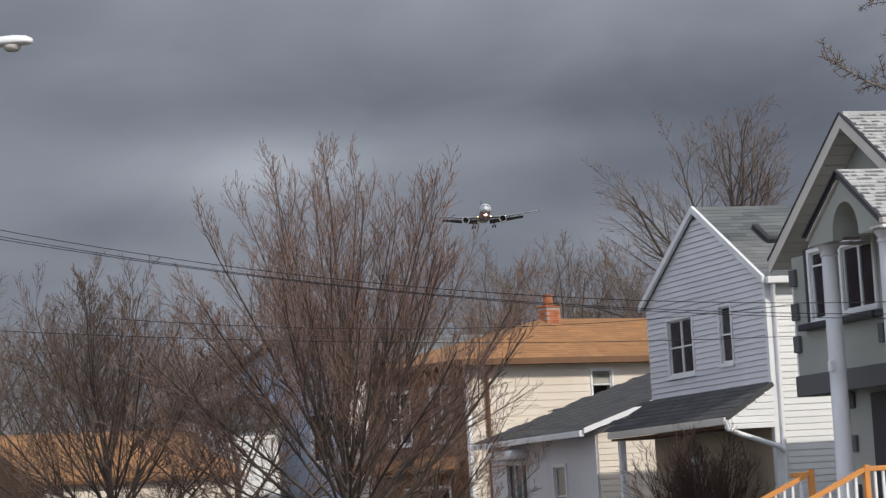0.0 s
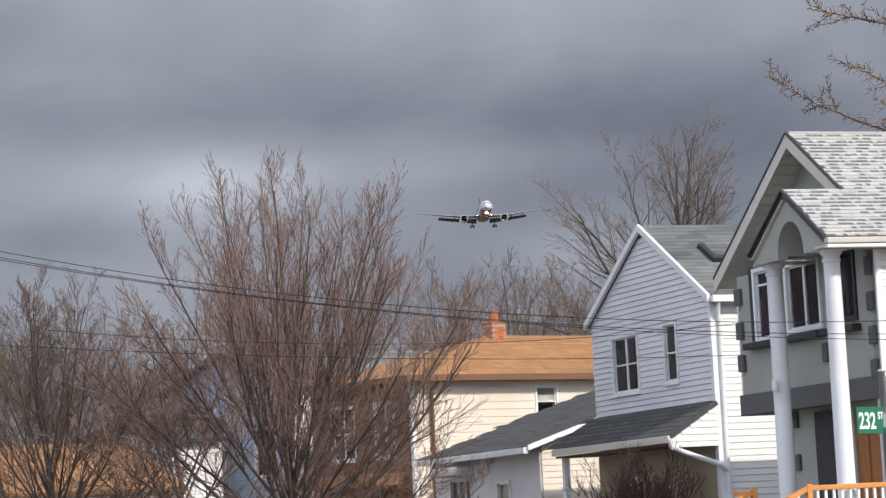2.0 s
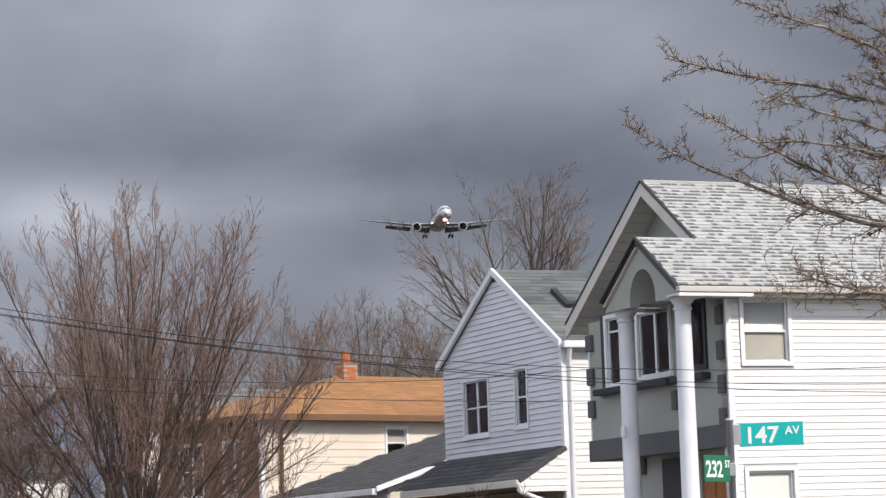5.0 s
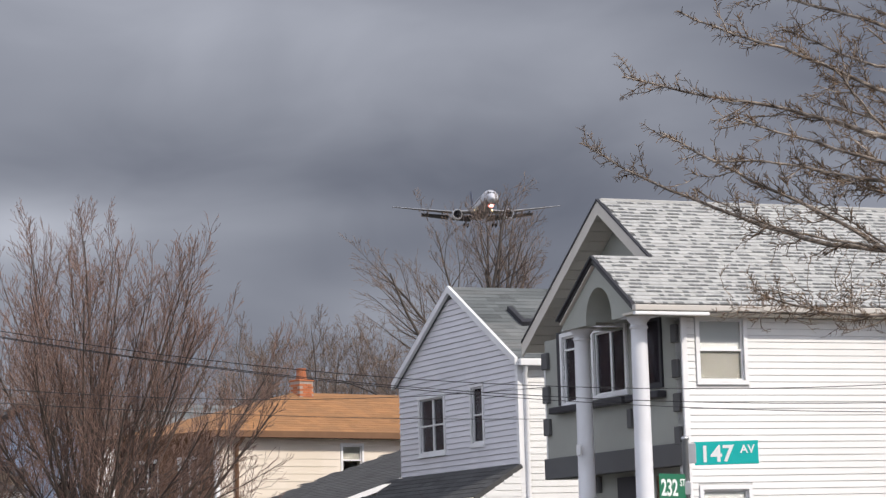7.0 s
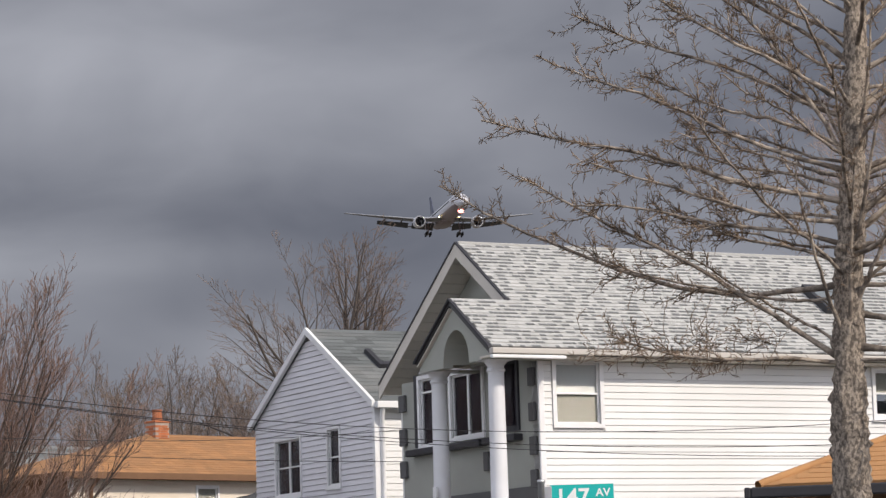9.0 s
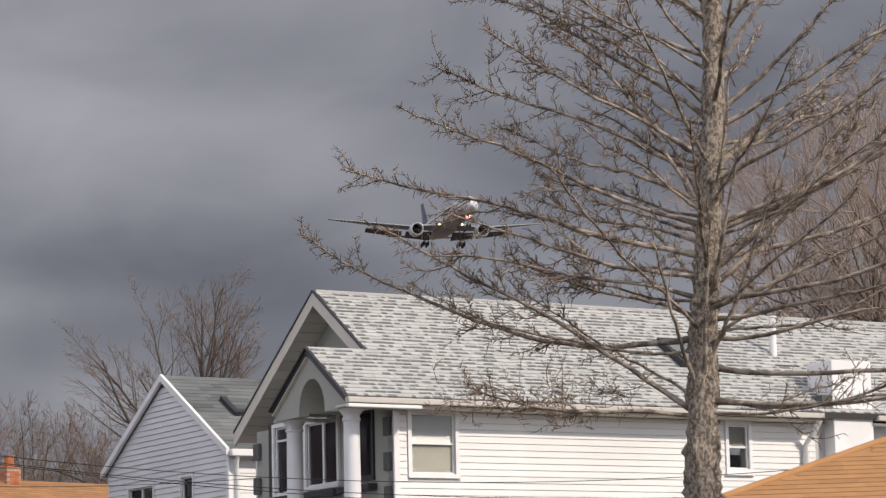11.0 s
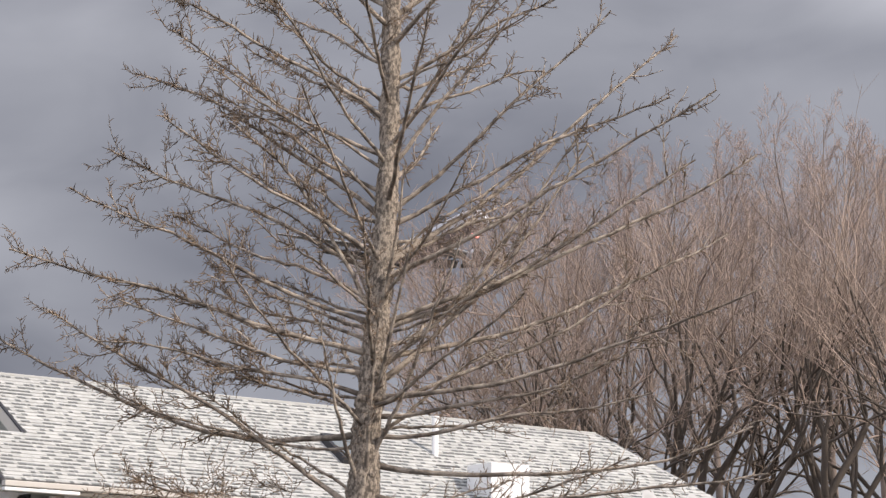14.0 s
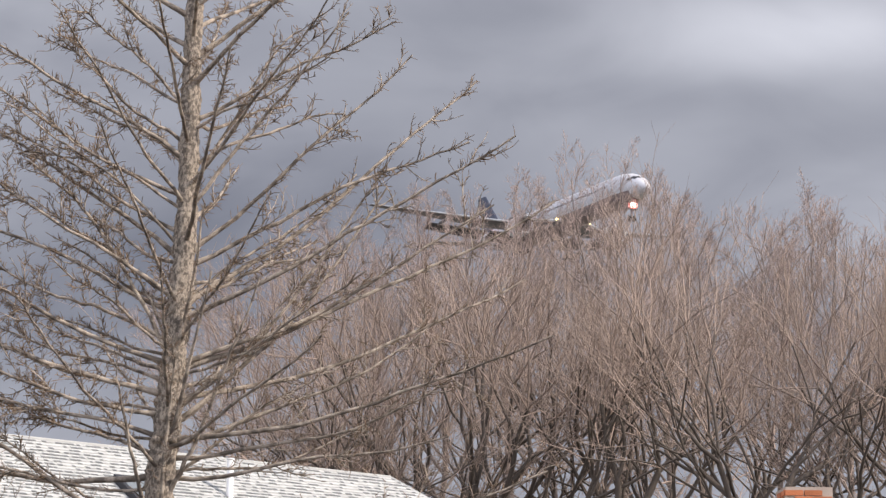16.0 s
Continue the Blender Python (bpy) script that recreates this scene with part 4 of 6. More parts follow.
def cream_house():
    rng = random.Random(11)
    h = empty("house", pose(-5.75, 64.3, 0, 0, 0, 40.0), "cream-sided two-storey house with a hipped orange shingle roof", "house")
    X, Y, NX, NY = (1, 0, 0), (0, 1, 0), (-1, 0, 0), (0, -1, 0)
    ZE, LX, WY, RISE = 5.42, 14.0, 5.0, 1.22
    r = 4.15
    e0, e1, e2, e3 = (-0.4, -0.4, ZE), (LX, -0.4, ZE), (LX, WY, ZE), (-0.4, WY, ZE)
    t0, t1 = (r, WY / 2 - 0.2, ZE + RISE), (11.0, WY / 2 - 0.2, ZE + RISE)
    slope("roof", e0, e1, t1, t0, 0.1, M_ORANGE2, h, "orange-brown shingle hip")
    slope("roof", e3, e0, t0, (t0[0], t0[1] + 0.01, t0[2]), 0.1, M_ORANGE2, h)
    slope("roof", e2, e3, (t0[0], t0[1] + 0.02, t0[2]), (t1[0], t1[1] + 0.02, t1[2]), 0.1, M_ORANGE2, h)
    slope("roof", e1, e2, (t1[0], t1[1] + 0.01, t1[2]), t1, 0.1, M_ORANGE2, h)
    up = Vector((0, t0[1] + 0.4, RISE))
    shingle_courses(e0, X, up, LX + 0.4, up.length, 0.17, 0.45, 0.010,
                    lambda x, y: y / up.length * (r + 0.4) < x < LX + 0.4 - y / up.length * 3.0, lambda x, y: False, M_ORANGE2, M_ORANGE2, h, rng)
    block("eave_board", -0.42, LX, -0.44, -0.40, ZE - 0.16, ZE - 0.0, M_BROWN, h, 0.01, "brown eave board")
    block("eave_board", -0.44, -0.40, -0.38, WY, ZE - 0.16, ZE - 0.0, M_BROWN, h, 0.01)
    block("soffit", -0.38, LX, -0.38, -0.02, ZE - 0.15, ZE - 0.12, M_BROWN, h)
    holes = [(3.92, 4.55, 4.36, 5.10)]
    ws = wall_mesh("wall", (0, 0, 0), X, NY, 0, LX - 0.3, 0, ZE - 0.1, holes, 0.2, M_CREAM, h, label="cream siding side wall")
    siding((0, 0, 0), X, NY, lambda z: (0.08, LX - 0.3), 0, ZE - 0.12, 0.19, [(3.85, 4.62, 4.27, 5.17)], M_CREAM, ws, 0.02)
    window((0, 0, 0), X, NY, *holes[0], h, sill=False, blind=(M_BLIND, 0.45, 1))
    fh = [(0.8, 1.6, 3.5, 4.8), (2.6, 3.6, 3.5, 4.8), (1.0, 3.0, 0.8, 2.3)]
    wf = wall_mesh("wall", (0, 0, 0), Y, NX, 0, WY - 0.4, 0, ZE - 0.1, fh, 0.2, M_BROWN, h, label="brown wood-sided front wall")
    siding((0, 0, 0), Y, NX, lambda z: (0.06, WY - 0.4), 0, ZE - 0.12, 0.19, [(a - 0.07, b + 0.07, c - 0.1, d + 0.07) for a, b, c, d in fh], M_BROWN, wf, 0.02)
    for hh in fh:
        window((0, 0, 0), Y, NX, *hh, h, panes=2, blind=(M_ROOMDARK, 0, 1))
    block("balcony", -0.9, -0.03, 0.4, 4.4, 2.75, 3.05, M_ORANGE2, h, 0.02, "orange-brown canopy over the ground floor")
    block("wall", 0.21, LX - 0.3, WY - 0.6, WY - 0.4, 0, ZE - 0.12, M_CREAM, h)
    block("wall", LX - 0.5, LX - 0.3, 0.21, WY - 0.61, 0, ZE - 0.12, M_CREAM, h)
    block("corner_post", -0.04, 0.07, -0.04, 0.07, 0, ZE - 0.15, M_TRIM, h)
    tube_part("downspout", [(0.6, -0.35, ZE - 0.15), (0.55, -0.1, ZE - 0.4), (0.55, -0.07, 2.0), (0.55, -0.07, 0.1)], 0.05, 8, M_BROWN, h)
    c = block("chimney", 4.08, 4.52, 1.96, 2.4, ZE + 0.8, ZE + 1.50, M_MORTAR, h, 0, "orange brick chimney")
    bricks(c, 4.08, 4.52, 1.96, 2.4, ZE + 0.85, ZE + 1.50, M_BRICK)
    block("chimney_cap", 4.05, 4.55, 1.93, 2.43, ZE + 1.50, ZE + 1.55, M_BRICK, c, 0.01)
    bm = bmesh.new()
    lathe(bm, [(0.15, ZE + 1.55), (0.12, ZE + 1.80), (0.14, ZE + 1.82), (0.14, ZE + 1.85)], (4.3, 2.18), 14)
    part("chimney_pot", bm, M_BRICK, c)
    return h


cream_house()


# ---- bungalow with an orange roof, across the street corner ----
def bungalow():
    rng = random.Random(13)
    h = empty("house", pose(4.13, 23.64, 0, 0, 0, -14.0), "brown one-storey house with an orange shingle roof", "house")
    ZE = 2.72
    k = 0.36
    LX, WY = 16.0, 6.0
    top = 2.9
    e0, e1, e2, e3 = (0, 0, ZE), (LX, 0, ZE), (LX, WY, ZE), (0, WY, ZE)
    zr = ZE + RB
    t0, t1 = (XB, WY / 2, zr), (LX - XB, WY / 2, zr)
    for q in ((e0, e1, t1, t0), (e3, e0, t0, (t0[0], t0[1] + .01, zr)), (e2, e3, (t0[0], t0[1] + .02, zr), (t1[0], t1[1] + .02, zr)), (e1, e2, (t1[0], t1[1] + .01, zr), t1)):
        slope("roof", *q, 0.08, M_ORANGE, h, "orange-brown shingle hip")
    up = Vector((0, WY / 2, RB))
    shingle_courses(e0, (1, 0, 0), up, LX, up.length, 0.14, 0.36, 0.010, lambda x, y: y / up.length * XB < x < LX - y / up.length * XB, lambda x, y: x < 7.0 and y < 1.3 , M_ORANGE, M_ORANGE, h, rng)
    tube_part("hip_cap", [e0, t0], 0.045, 6, M_ORANGE, h)
    tube_part("ridge_cap", [t0, t1], 0.045, 6, M_ORANGE, h)
    block("gutter", -0.06, LX, -0.12, 0.0, ZE - 0.12, ZE - 0.02, M_DARKTRIM, h, 0.015, "dark brown eave gutter")
    block("gutter", -0.12, -0.06, -0.12, WY, ZE - 0.12, ZE - 0.02, M_DARKTRIM, h, 0.015)
    tube_part("downspout", [(0.05, -0.06, ZE - 0.1), (0.12, 0.1, ZE - 0.25), (0.35, 0.42, ZE - 0.42), (0.36, 0.45, 0.1)], 0.045, 8, M_DARKTRIM, h)
    block("soffit", 0.0, LX, 0.01, 0.49, ZE - 0.10, ZE - 0.08, M_BROWN, h)
    holes = [(1.2, 2.2, 1.2, 2.35), (4.5, 6.0, 1.2, 2.35)]
    wall_mesh("wall", (0, 0.5, 0), (1, 0, 0), (0, -1, 0), 0.5, LX - 0.5, 0, ZE - 0.1, holes, 0.2, M_BROWNWALL, h, label="brown brick front wall")
    for hh in holes:
        window((0, 0.5, 0), (1, 0, 0), (0, -1, 0), *hh, h, panes=1, blind=(M_BLIND, 0.3, 1))
    c = block("chimney", 7.3, 7.8, 2.75, 3.25, ZE + 0.9, ZE + 2.1, M_MORTAR, h, 0, "orange brick chimney")
    bricks(c, 7.3, 7.8, 2.75, 3.25, ZE + 1.1, ZE + 2.1, M_BRICK)
    block("wall", 0.5, 0.7, 0.71, WY - 0.5, 0, ZE - 0.1, M_BROWNWALL, h)
    block("wall", LX - 0.7, LX - 0.5, 0.71, WY - 0.5, 0, ZE - 0.1, M_BROWNWALL, h)
    block("wall", 0.71, LX - 0.71, WY - 0.7, WY - 0.5, 0, ZE - 0.1, M_BROWNWALL, h)
    return h


XB, RB = 3.0, 1.17
bungalow()


# ---- houses glimpsed behind the street trees ----
def far_house(name_pose, lx, wy, ze, rise, wall_m, front_m, roof_m, label, wins):
    rng = random.Random(17)
    h = empty("house", name_pose, label, "house")
    slope("roof", (-0.3, -0.3, ze), (lx, -0.3, ze), (lx, wy / 2, ze + rise), (-0.3, wy / 2, ze + rise), 0.1, roof_m, h)
    slope("roof", (-0.3, wy + 0.3, ze), (lx, wy + 0.3, ze), (lx, wy / 2 + .002, ze + rise), (-0.3, wy / 2 + .002, ze + rise), 0.1, roof_m, h)
    X, Y, NX, NY = (1, 0, 0), (0, 1, 0), (-1, 0, 0), (0, -1, 0)
    ws = wall_mesh("wall", (0, 0, 0), X, NY, 0, lx, 0, ze, [], 0.2, wall_m, h)
    siding((0, 0, 0), X, NY, lambda z: (0.02, lx), 0, ze - 0.05, 0.2, [], wall_m, ws, 0.02)
    wall_mesh("wall", (0, 0, 0), Y, NX, 0, wy, 0, ze, wins, 0.2, front_m, h, top=(wy / 2, ze + rise - 0.15))
    for hh in wins:
        window((0, 0, 0), Y, NX, *hh, h, blind=(M_ROOMDARK, 0, 1))
    block("wall", 0.21, lx, wy - 0.2, wy, 0, ze, wall_m, h)
    block("wall", lx - 0.2, lx, 0.01, wy - 0.21, 0, ze, wall_m, h)
    return h


far_house(pose(-9.6, 70.0, 0, 0, 0, 40), 7, 6.5, 5.9, 1.0, M_VINYL, M_BLUE, M_ROOF2, "white two-storey house with a pale blue front behind bare trees", [(0.8, 1.8, 3.3, 4.6), (3.5, 4.5, 3.3, 4.6)])
far_house(pose(-11.95, 72.6, 0, 0, 0, 40), 1.0, 3, 4.9, 0.5, M_TAN, M_TAN, M_ROOF2, "tan stucco house behind bare trees", [(1.0, 2.0, 2.8, 4.0)])
far_house(pose(-12.9, 70.0, 0, 0, 0, 40), 1.6, 6, 4.4, 0.6, M_VINYL, M_VINYL2, M_ROOF4, "white-sided house behind bare trees", [(0.6, 1.5, 1.7, 2.9), (2.5, 3.4, 1.7, 2.9)])
far_house(pose(-11.2, 73.4, 0, 0, 0, 40), 3, 3, 5.2, 0.5, M_VINYL, M_VINYL, M_ROOF2, "narrow white-sided house behind bare trees", [(0.6, 1.5, 1.7, 2.9)])
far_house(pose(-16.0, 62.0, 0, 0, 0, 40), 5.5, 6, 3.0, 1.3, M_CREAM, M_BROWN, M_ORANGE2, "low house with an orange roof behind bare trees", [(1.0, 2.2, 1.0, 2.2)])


# ---- trees ----
def bend(rng, start, d, length, segs, wobble, lift):
    """A wandering line that bends upwards by lift."""
    pts, p, d = [start.copy()], start.copy(), d.normalized()
    for i in range(segs):
        d = (d + Vector((rng.gauss(0, wobble), rng.gauss(0, wobble), rng.gauss(0, wobble) + lift / segs))).normalized()
        p = p + d * (length / segs)
        pts.append(p.copy())
    return pts, d


def around(d, angle, spin):
    """A direction that leaves d by an angle, turned round it by spin."""
    ref = Vector((0, 0, 1)) if abs(d.z) < 0.95 else Vector((1, 0, 0))
    a = d.cross(ref).normalized()
    b = d.cross(a)
    return (d * math.cos(angle) + (a * math.cos(spin) + b * math.sin(spin)) * math.sin(angle)).normalized()


def grow(rng, tubes, start, d, length, radius, level, spec, least=0.0035):
    """Branches of branches; spec[level] = (segs, wobble, lift, children, angle, ratio, sides)."""
    segs, wobble, lift, kids, angle, ratio, sides = spec[level]
    pts, _ = bend(rng, start, d, length, segs, wobble, lift)
    rad = [max(radius * (1 - 0.72 * i / segs), least) for i in range(segs + 1)]
    tubes[min(level, len(tubes) - 1)].add(pts, rad, sides)
    if level + 1 >= len(spec):
        return
    for i in range(kids):
        f = 0.22 + 0.78 * (i + rng.random()) / kids
        j = min(int(f * segs), segs - 1)
        q = pts[j].lerp(pts[j + 1], f * segs - j)
        dd = (pts[j + 1] - pts[j]).normalized()
        nd = around(dd, angle * rng.uniform(0.6, 1.35), rng.uniform(0, 2 * math.pi))
        ln = length * ratio * rng.uniform(0.55, 1.2) * (1.15 - 0.6 * f)
        grow(rng, tubes, q, nd, ln, radius * (1 - 0.72 * f) * 0.48, level + 1, spec, least)


def bare_tree(seed, height, foot, radius, stems, lean_max, reach, spec, mats, m, label, group="", fork_at=0.42, least=0.0036):
    """A leafless tree: a trunk that tapers away upwards, stems that leave it at all heights, shoots and fine twigs on them."""
    rng = random.Random(seed)
    tr = empty("tree", m, label, "tree", group)
    trunk, limbs, crown = Tubes(), Tubes(), Tubes()
    th = height * fork_at
    pts, d = bend(rng, Vector((0, 0, -0.1)), Vector((0, 0, 1)), th + 0.1, 10, 0.035, 0)
    trunk.add(pts, [radius * (1.25 if i == 0 else 1 - 0.062 * i) for i in range(11)], 10)
    for i in range(stems):
        f = (i + 0.4 * rng.random()) / stems
        s = foot + (th - foot) * f
        k = min(int(s / th * 10), 9)
        q = pts[k].lerp(pts[k + 1], s / th * 10 - k)
        lean = (lean_max * (1 - f) ** 0.75 + 0.10) * rng.uniform(0.8, 1.15)
        a = 2.4 * i + rng.uniform(-0.4, 0.4)
        dd = Vector((math.cos(a) * math.sin(lean), math.sin(a) * math.sin(lean), math.cos(lean)))
        ln = (height - q.z) * (reach + (1 - reach) * math.cos(lean)) * rng.uniform(0.86, 1.04)
        grow(rng, (limbs, limbs, crown), q, dd, ln, radius * rng.uniform(0.24, 0.36) * (1 - 0.35 * f), 0, spec, least)
    part("trunk", trunk.build("trunk", mats[0]), mats[0], tr)
    tagged(part("branching", limbs.build("branching", mats[0]), mats[0], tr), kind="stuff")
    tagged(part("crown", crown.build("crown", mats[1]), mats[1], tr, "dense bare twigs"), kind="stuff")
    return tr


def fork(rng, limbs, crown, start, d, length, radius, depth, most, k):
    """A shoot that wanders, throws side twigs and forks at its end. k: ratio, angle, lift, wobble, twigs, least, taper, top."""
    ratio, angle, lift, wobble, twigs, least, taper, top = k
    segs = 4 if depth < 3 else (3 if depth < 5 else 2)
    pts, e = bend(rng, start, d, length * rng.uniform(0.75, 1.2), segs, wobble, lift)
    r1 = max(radius * (0.5 + 0.5 * taper), least)
    (limbs if depth < 4 else crown).add(pts, [max(radius + (r1 - radius) * i / segs, least) for i in range(segs + 1)], 6 if depth < 2 else (4 if depth < 4 else 3))
    if depth >= 2:
        for i in range(twigs):
            f = rng.uniform(0.15, 1.0) * segs
            jj = min(int(f), segs - 1)
            q = pts[jj].lerp(pts[jj + 1], f - jj)
            td = around((pts[jj + 1] - pts[jj]).normalized(), rng.uniform(0.4, 0.9), rng.uniform(0, 6.28))
            td = (td + Vector((0, 0, 0.3))).normalized()
            tl = length * rng.uniform(0.4, 0.9)
            crown.add([q, q + td * tl], [max(r1 * 0.45, least * 0.9), least * 0.7], 3)
    if depth >= most or pts[-1].z > top * rng.uniform(0.88, 1.0):
        return
    n = 2 if rng.random() < 0.70 else 3
    spin = rng.uniform(0, 6.28)
    for i in range(n):
        a = angle * rng.uniform(0.45, 1.35)
        nd = around(e, a, spin + 2 * math.pi * i / n + rng.uniform(-0.5, 0.5))
        fork(rng, limbs, crown, pts[-1], nd, length * ratio * rng.uniform(0.8, 1.15), r1 * taper * rng.uniform(0.85, 1.12), depth + 1, most, k)


def forked_tree(seed, height, trunk_h, trunk_r, stems, spread, most, k, mats, m, label, group=""):
    """A leafless tree that forks again and again: trunk, limbs and a crown of fine twigs."""
    rng = random.Random(seed)
    tr = empty("tree", m, label, "tree", group)
    trunk, limbs, crown = Tubes(), Tubes(), Tubes()
    pts, d = bend(rng, Vector((0, 0, -0.1)), Vector((0, 0, 1)), trunk_h + 0.1, 5, 0.03, 0)
    trunk.add(pts, [trunk_r * (1.25 if i == 0 else 1 - 0.05 * i) for i in range(6)], 10)
    total = sum(k[0] ** i for i in range(most + 1))
    for i in range(stems):
        a = 2 * math.pi * (i + rng.random() * 0.5) / stems
        lean = spread * (0.15 + 0.85 * ((i * 0.618) % 1))
        dd = Vector((math.cos(a) * math.sin(lean), math.sin(a) * math.sin(lean), math.cos(lean)))
        s = pts[-2].lerp(pts[-1], rng.uniform(0.0, 1.0))
        ln = (height - trunk_h) * 0.93 / total * rng.uniform(0.85, 1.08) * (1.05 - 0.22 * lean)
        fork(rng, limbs, crown, s, dd, ln, trunk_r * rng.uniform(0.42, 0.62), 0, most, (*k, height * 0.97))
    part("trunk", trunk.build("trunk", mats[0]), mats[0], tr)
    tagged(part("branching", limbs.build("branching", mats[0]), mats[0], tr), kind="stuff")
    tagged(part("crown", crown.build("crown", mats[1]), mats[1], tr, "dense bare twigs"), kind="stuff")
    return tr


# each level: segments, wander, upward bend, shoots, their angle, their length against the parent, sides
VASE = [(9, 0.03, 0.38, 17, 0.46, 0.36, 6), (6, 0.05, 0.35, 9, 0.52, 0.46, 4), (4, 0.07, 0.30, 3, 0.55, 0.55, 3), (2, 0.08, 0.2, 0, 0, 0, 3)]
WIDE = [(9, 0.05, 0.30, 16, 0.60, 0.42, 6), (6, 0.06, 0.30, 9, 0.60, 0.46, 4), (4, 0.08, 0.25, 3, 0.6, 0.55, 3), (2, 0.08, 0.2, 0, 0, 0, 3)]
ROUND = [(9, 0.06, 0.22, 10, 0.62, 0.46, 5), (6, 0.08, 0.22, 8, 0.62, 0.50, 4), (4, 0.10, 0.15, 4, 0.62, 0.55, 3), (2, 0.1, 0.1, 0, 0, 0, 3)]
HAZY = [(10, 0.07, 0.25, 12, 0.55, 0.36, 5), (6, 0.10, 0.35, 10, 0.60, 0.48, 4), (4, 0.12, 0.30, 7, 0.65, 0.62, 3), (2, 0.12, 0.2, 0, 0, 0, 3)]
# ratio, angle, lift, wobble, twigs, least, taper
FORKED = (0.80, 0.45, 0.16, 0.12, 2, 0.0050, 0.74)


def spot(azimuth, dist):
    return dist * math.sin(radians(azimuth)), dist * math.cos(radians(azimuth))


bare_tree(27, 8.0, 1.1, 0.145, 38, 0.92, 0.42, VASE, (M_BARK1, M_TWIG1), pose(*spot(-7.8, 48), 0), "bare reddish-brown street tree with many upright stems", "street trees", 0.38)
bare_tree(22, 6.7, 0.7, 0.13, 32, 1.15, 0.50, WIDE, (M_BARK1, M_TWIG0), pose(*spot(-12.9, 52), 0), "bare dark brown street tree, wide and dense", "street trees", 0.5)
bare_tree(25, 4.6, 0.8, 0.09, 12, 1.2, 0.6, WIDE, (M_BARK1, M_TWIG1), pose(*spot(-6.0, 55), 0), "low bare tree with tangled twigs before the cream house", "street trees", 0.5)
bare_tree(26, 6.4, 1.0, 0.13, 18, 1.1, 0.55, WIDE, (M_BARK1, M_TWIG1), pose(*spot(-10.3, 58), 0), "bare reddish tree with tangled fine twigs", "street trees", 0.5)
bare_tree(23, 14.9, 5.5, 0.34, 17, 1.0, 0.36, ROUND, (M_BARKG, M_TWIGG), pose(*spot(0.6, 92), 0), "tall bare tree behind the pale house", "", 0.7, 0.0055)
bare_tree(24, 13.2, 5.0, 0.28, 15, 0.95, 0.40, ROUND, (M_BARKG, M_TWIGG), pose(*spot(2.6, 95), 0), "bare tree behind the pale house", "", 0.65, 0.0055)
# far trees, two kinds repeated
kinds = [bare_tree(31, 11.4, 2.5, 0.24, 15, 0.95, 0.5, ROUND, (M_BARKG, M_TWIGG), pose(*spot(-4.2, 104), 0), "bare grey-brown tree in a distant row", "distant trees", 0.5, 0.006),
         bare_tree(32, 11.8, 2.5, 0.24, 15, 0.9, 0.5, ROUND, (M_BARKG, M_TWIGG), pose(*spot(-2.8, 100), 0), "bare grey-brown tree in a distant row", "distant trees", 0.5, 0.006)]
for i, (a, dist) in enumerate(((-1.6, 106), (-3.5, 110), (-5.4, 108), (-9.3, 118), (-11.8, 118), (-14.4, 112), (-16.0, 105), (3.9, 118), (-0.4, 112))):
    copy_thing(kinds[i % 2], pose(*spot(a, dist), -0.4 * (i % 3), 0, 0, 77 * i))
# wood behind the houses
wood = [forked_tree(41, 19.0, 5.0, 0.26, 3, 0.55, 6, FORKED, (M_BARKB, M_TWIGB), pose(*spot(21.5, 68), 0), "tall bare tree at the edge of a wood", "wood"),
        forked_tree(47, 18.6, 5.5, 0.24, 3, 0.55, 6, FORKED, (M_BARKB, M_TWIGB), pose(*spot(25.5, 66), -0.3), "tall bare tree at the edge of a wood", "wood"),
        forked_tree(43, 18.9, 4.0, 0.28, 4, 0.60, 6, FORKED, (M_BARKB, M_TWIGB), pose(*spot(17.5, 72), 0), "tall bare tree at the edge of a wood", "wood")]
for i, (a, dist, dz) in enumerate(((14.2, 76, -1.8), (16.0, 70, -1.6), (19.4, 70, 0), (23.4, 70, 0), (27.6, 68, -0.7), (29.4, 70, -1.0), (15.2, 88, 0.0), (20.5, 78, 0.0), (24.4, 77, 0.0), (30.6, 74, -0.8), (12.4, 92, -2.6))):
    copy_thing(wood[i % 3], pose(*spot(a, dist), dz, 0, 0, 61 * i + 20))
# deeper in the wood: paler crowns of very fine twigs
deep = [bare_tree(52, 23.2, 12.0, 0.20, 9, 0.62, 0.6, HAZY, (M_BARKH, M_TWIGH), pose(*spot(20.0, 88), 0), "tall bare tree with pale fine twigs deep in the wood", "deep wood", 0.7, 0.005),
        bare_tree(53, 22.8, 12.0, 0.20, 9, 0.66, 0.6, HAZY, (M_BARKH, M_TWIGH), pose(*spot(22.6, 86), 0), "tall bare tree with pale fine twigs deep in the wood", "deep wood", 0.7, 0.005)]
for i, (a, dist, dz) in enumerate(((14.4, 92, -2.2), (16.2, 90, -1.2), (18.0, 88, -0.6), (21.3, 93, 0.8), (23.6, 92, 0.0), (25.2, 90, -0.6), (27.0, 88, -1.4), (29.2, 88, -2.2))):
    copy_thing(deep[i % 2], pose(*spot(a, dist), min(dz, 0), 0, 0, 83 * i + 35))


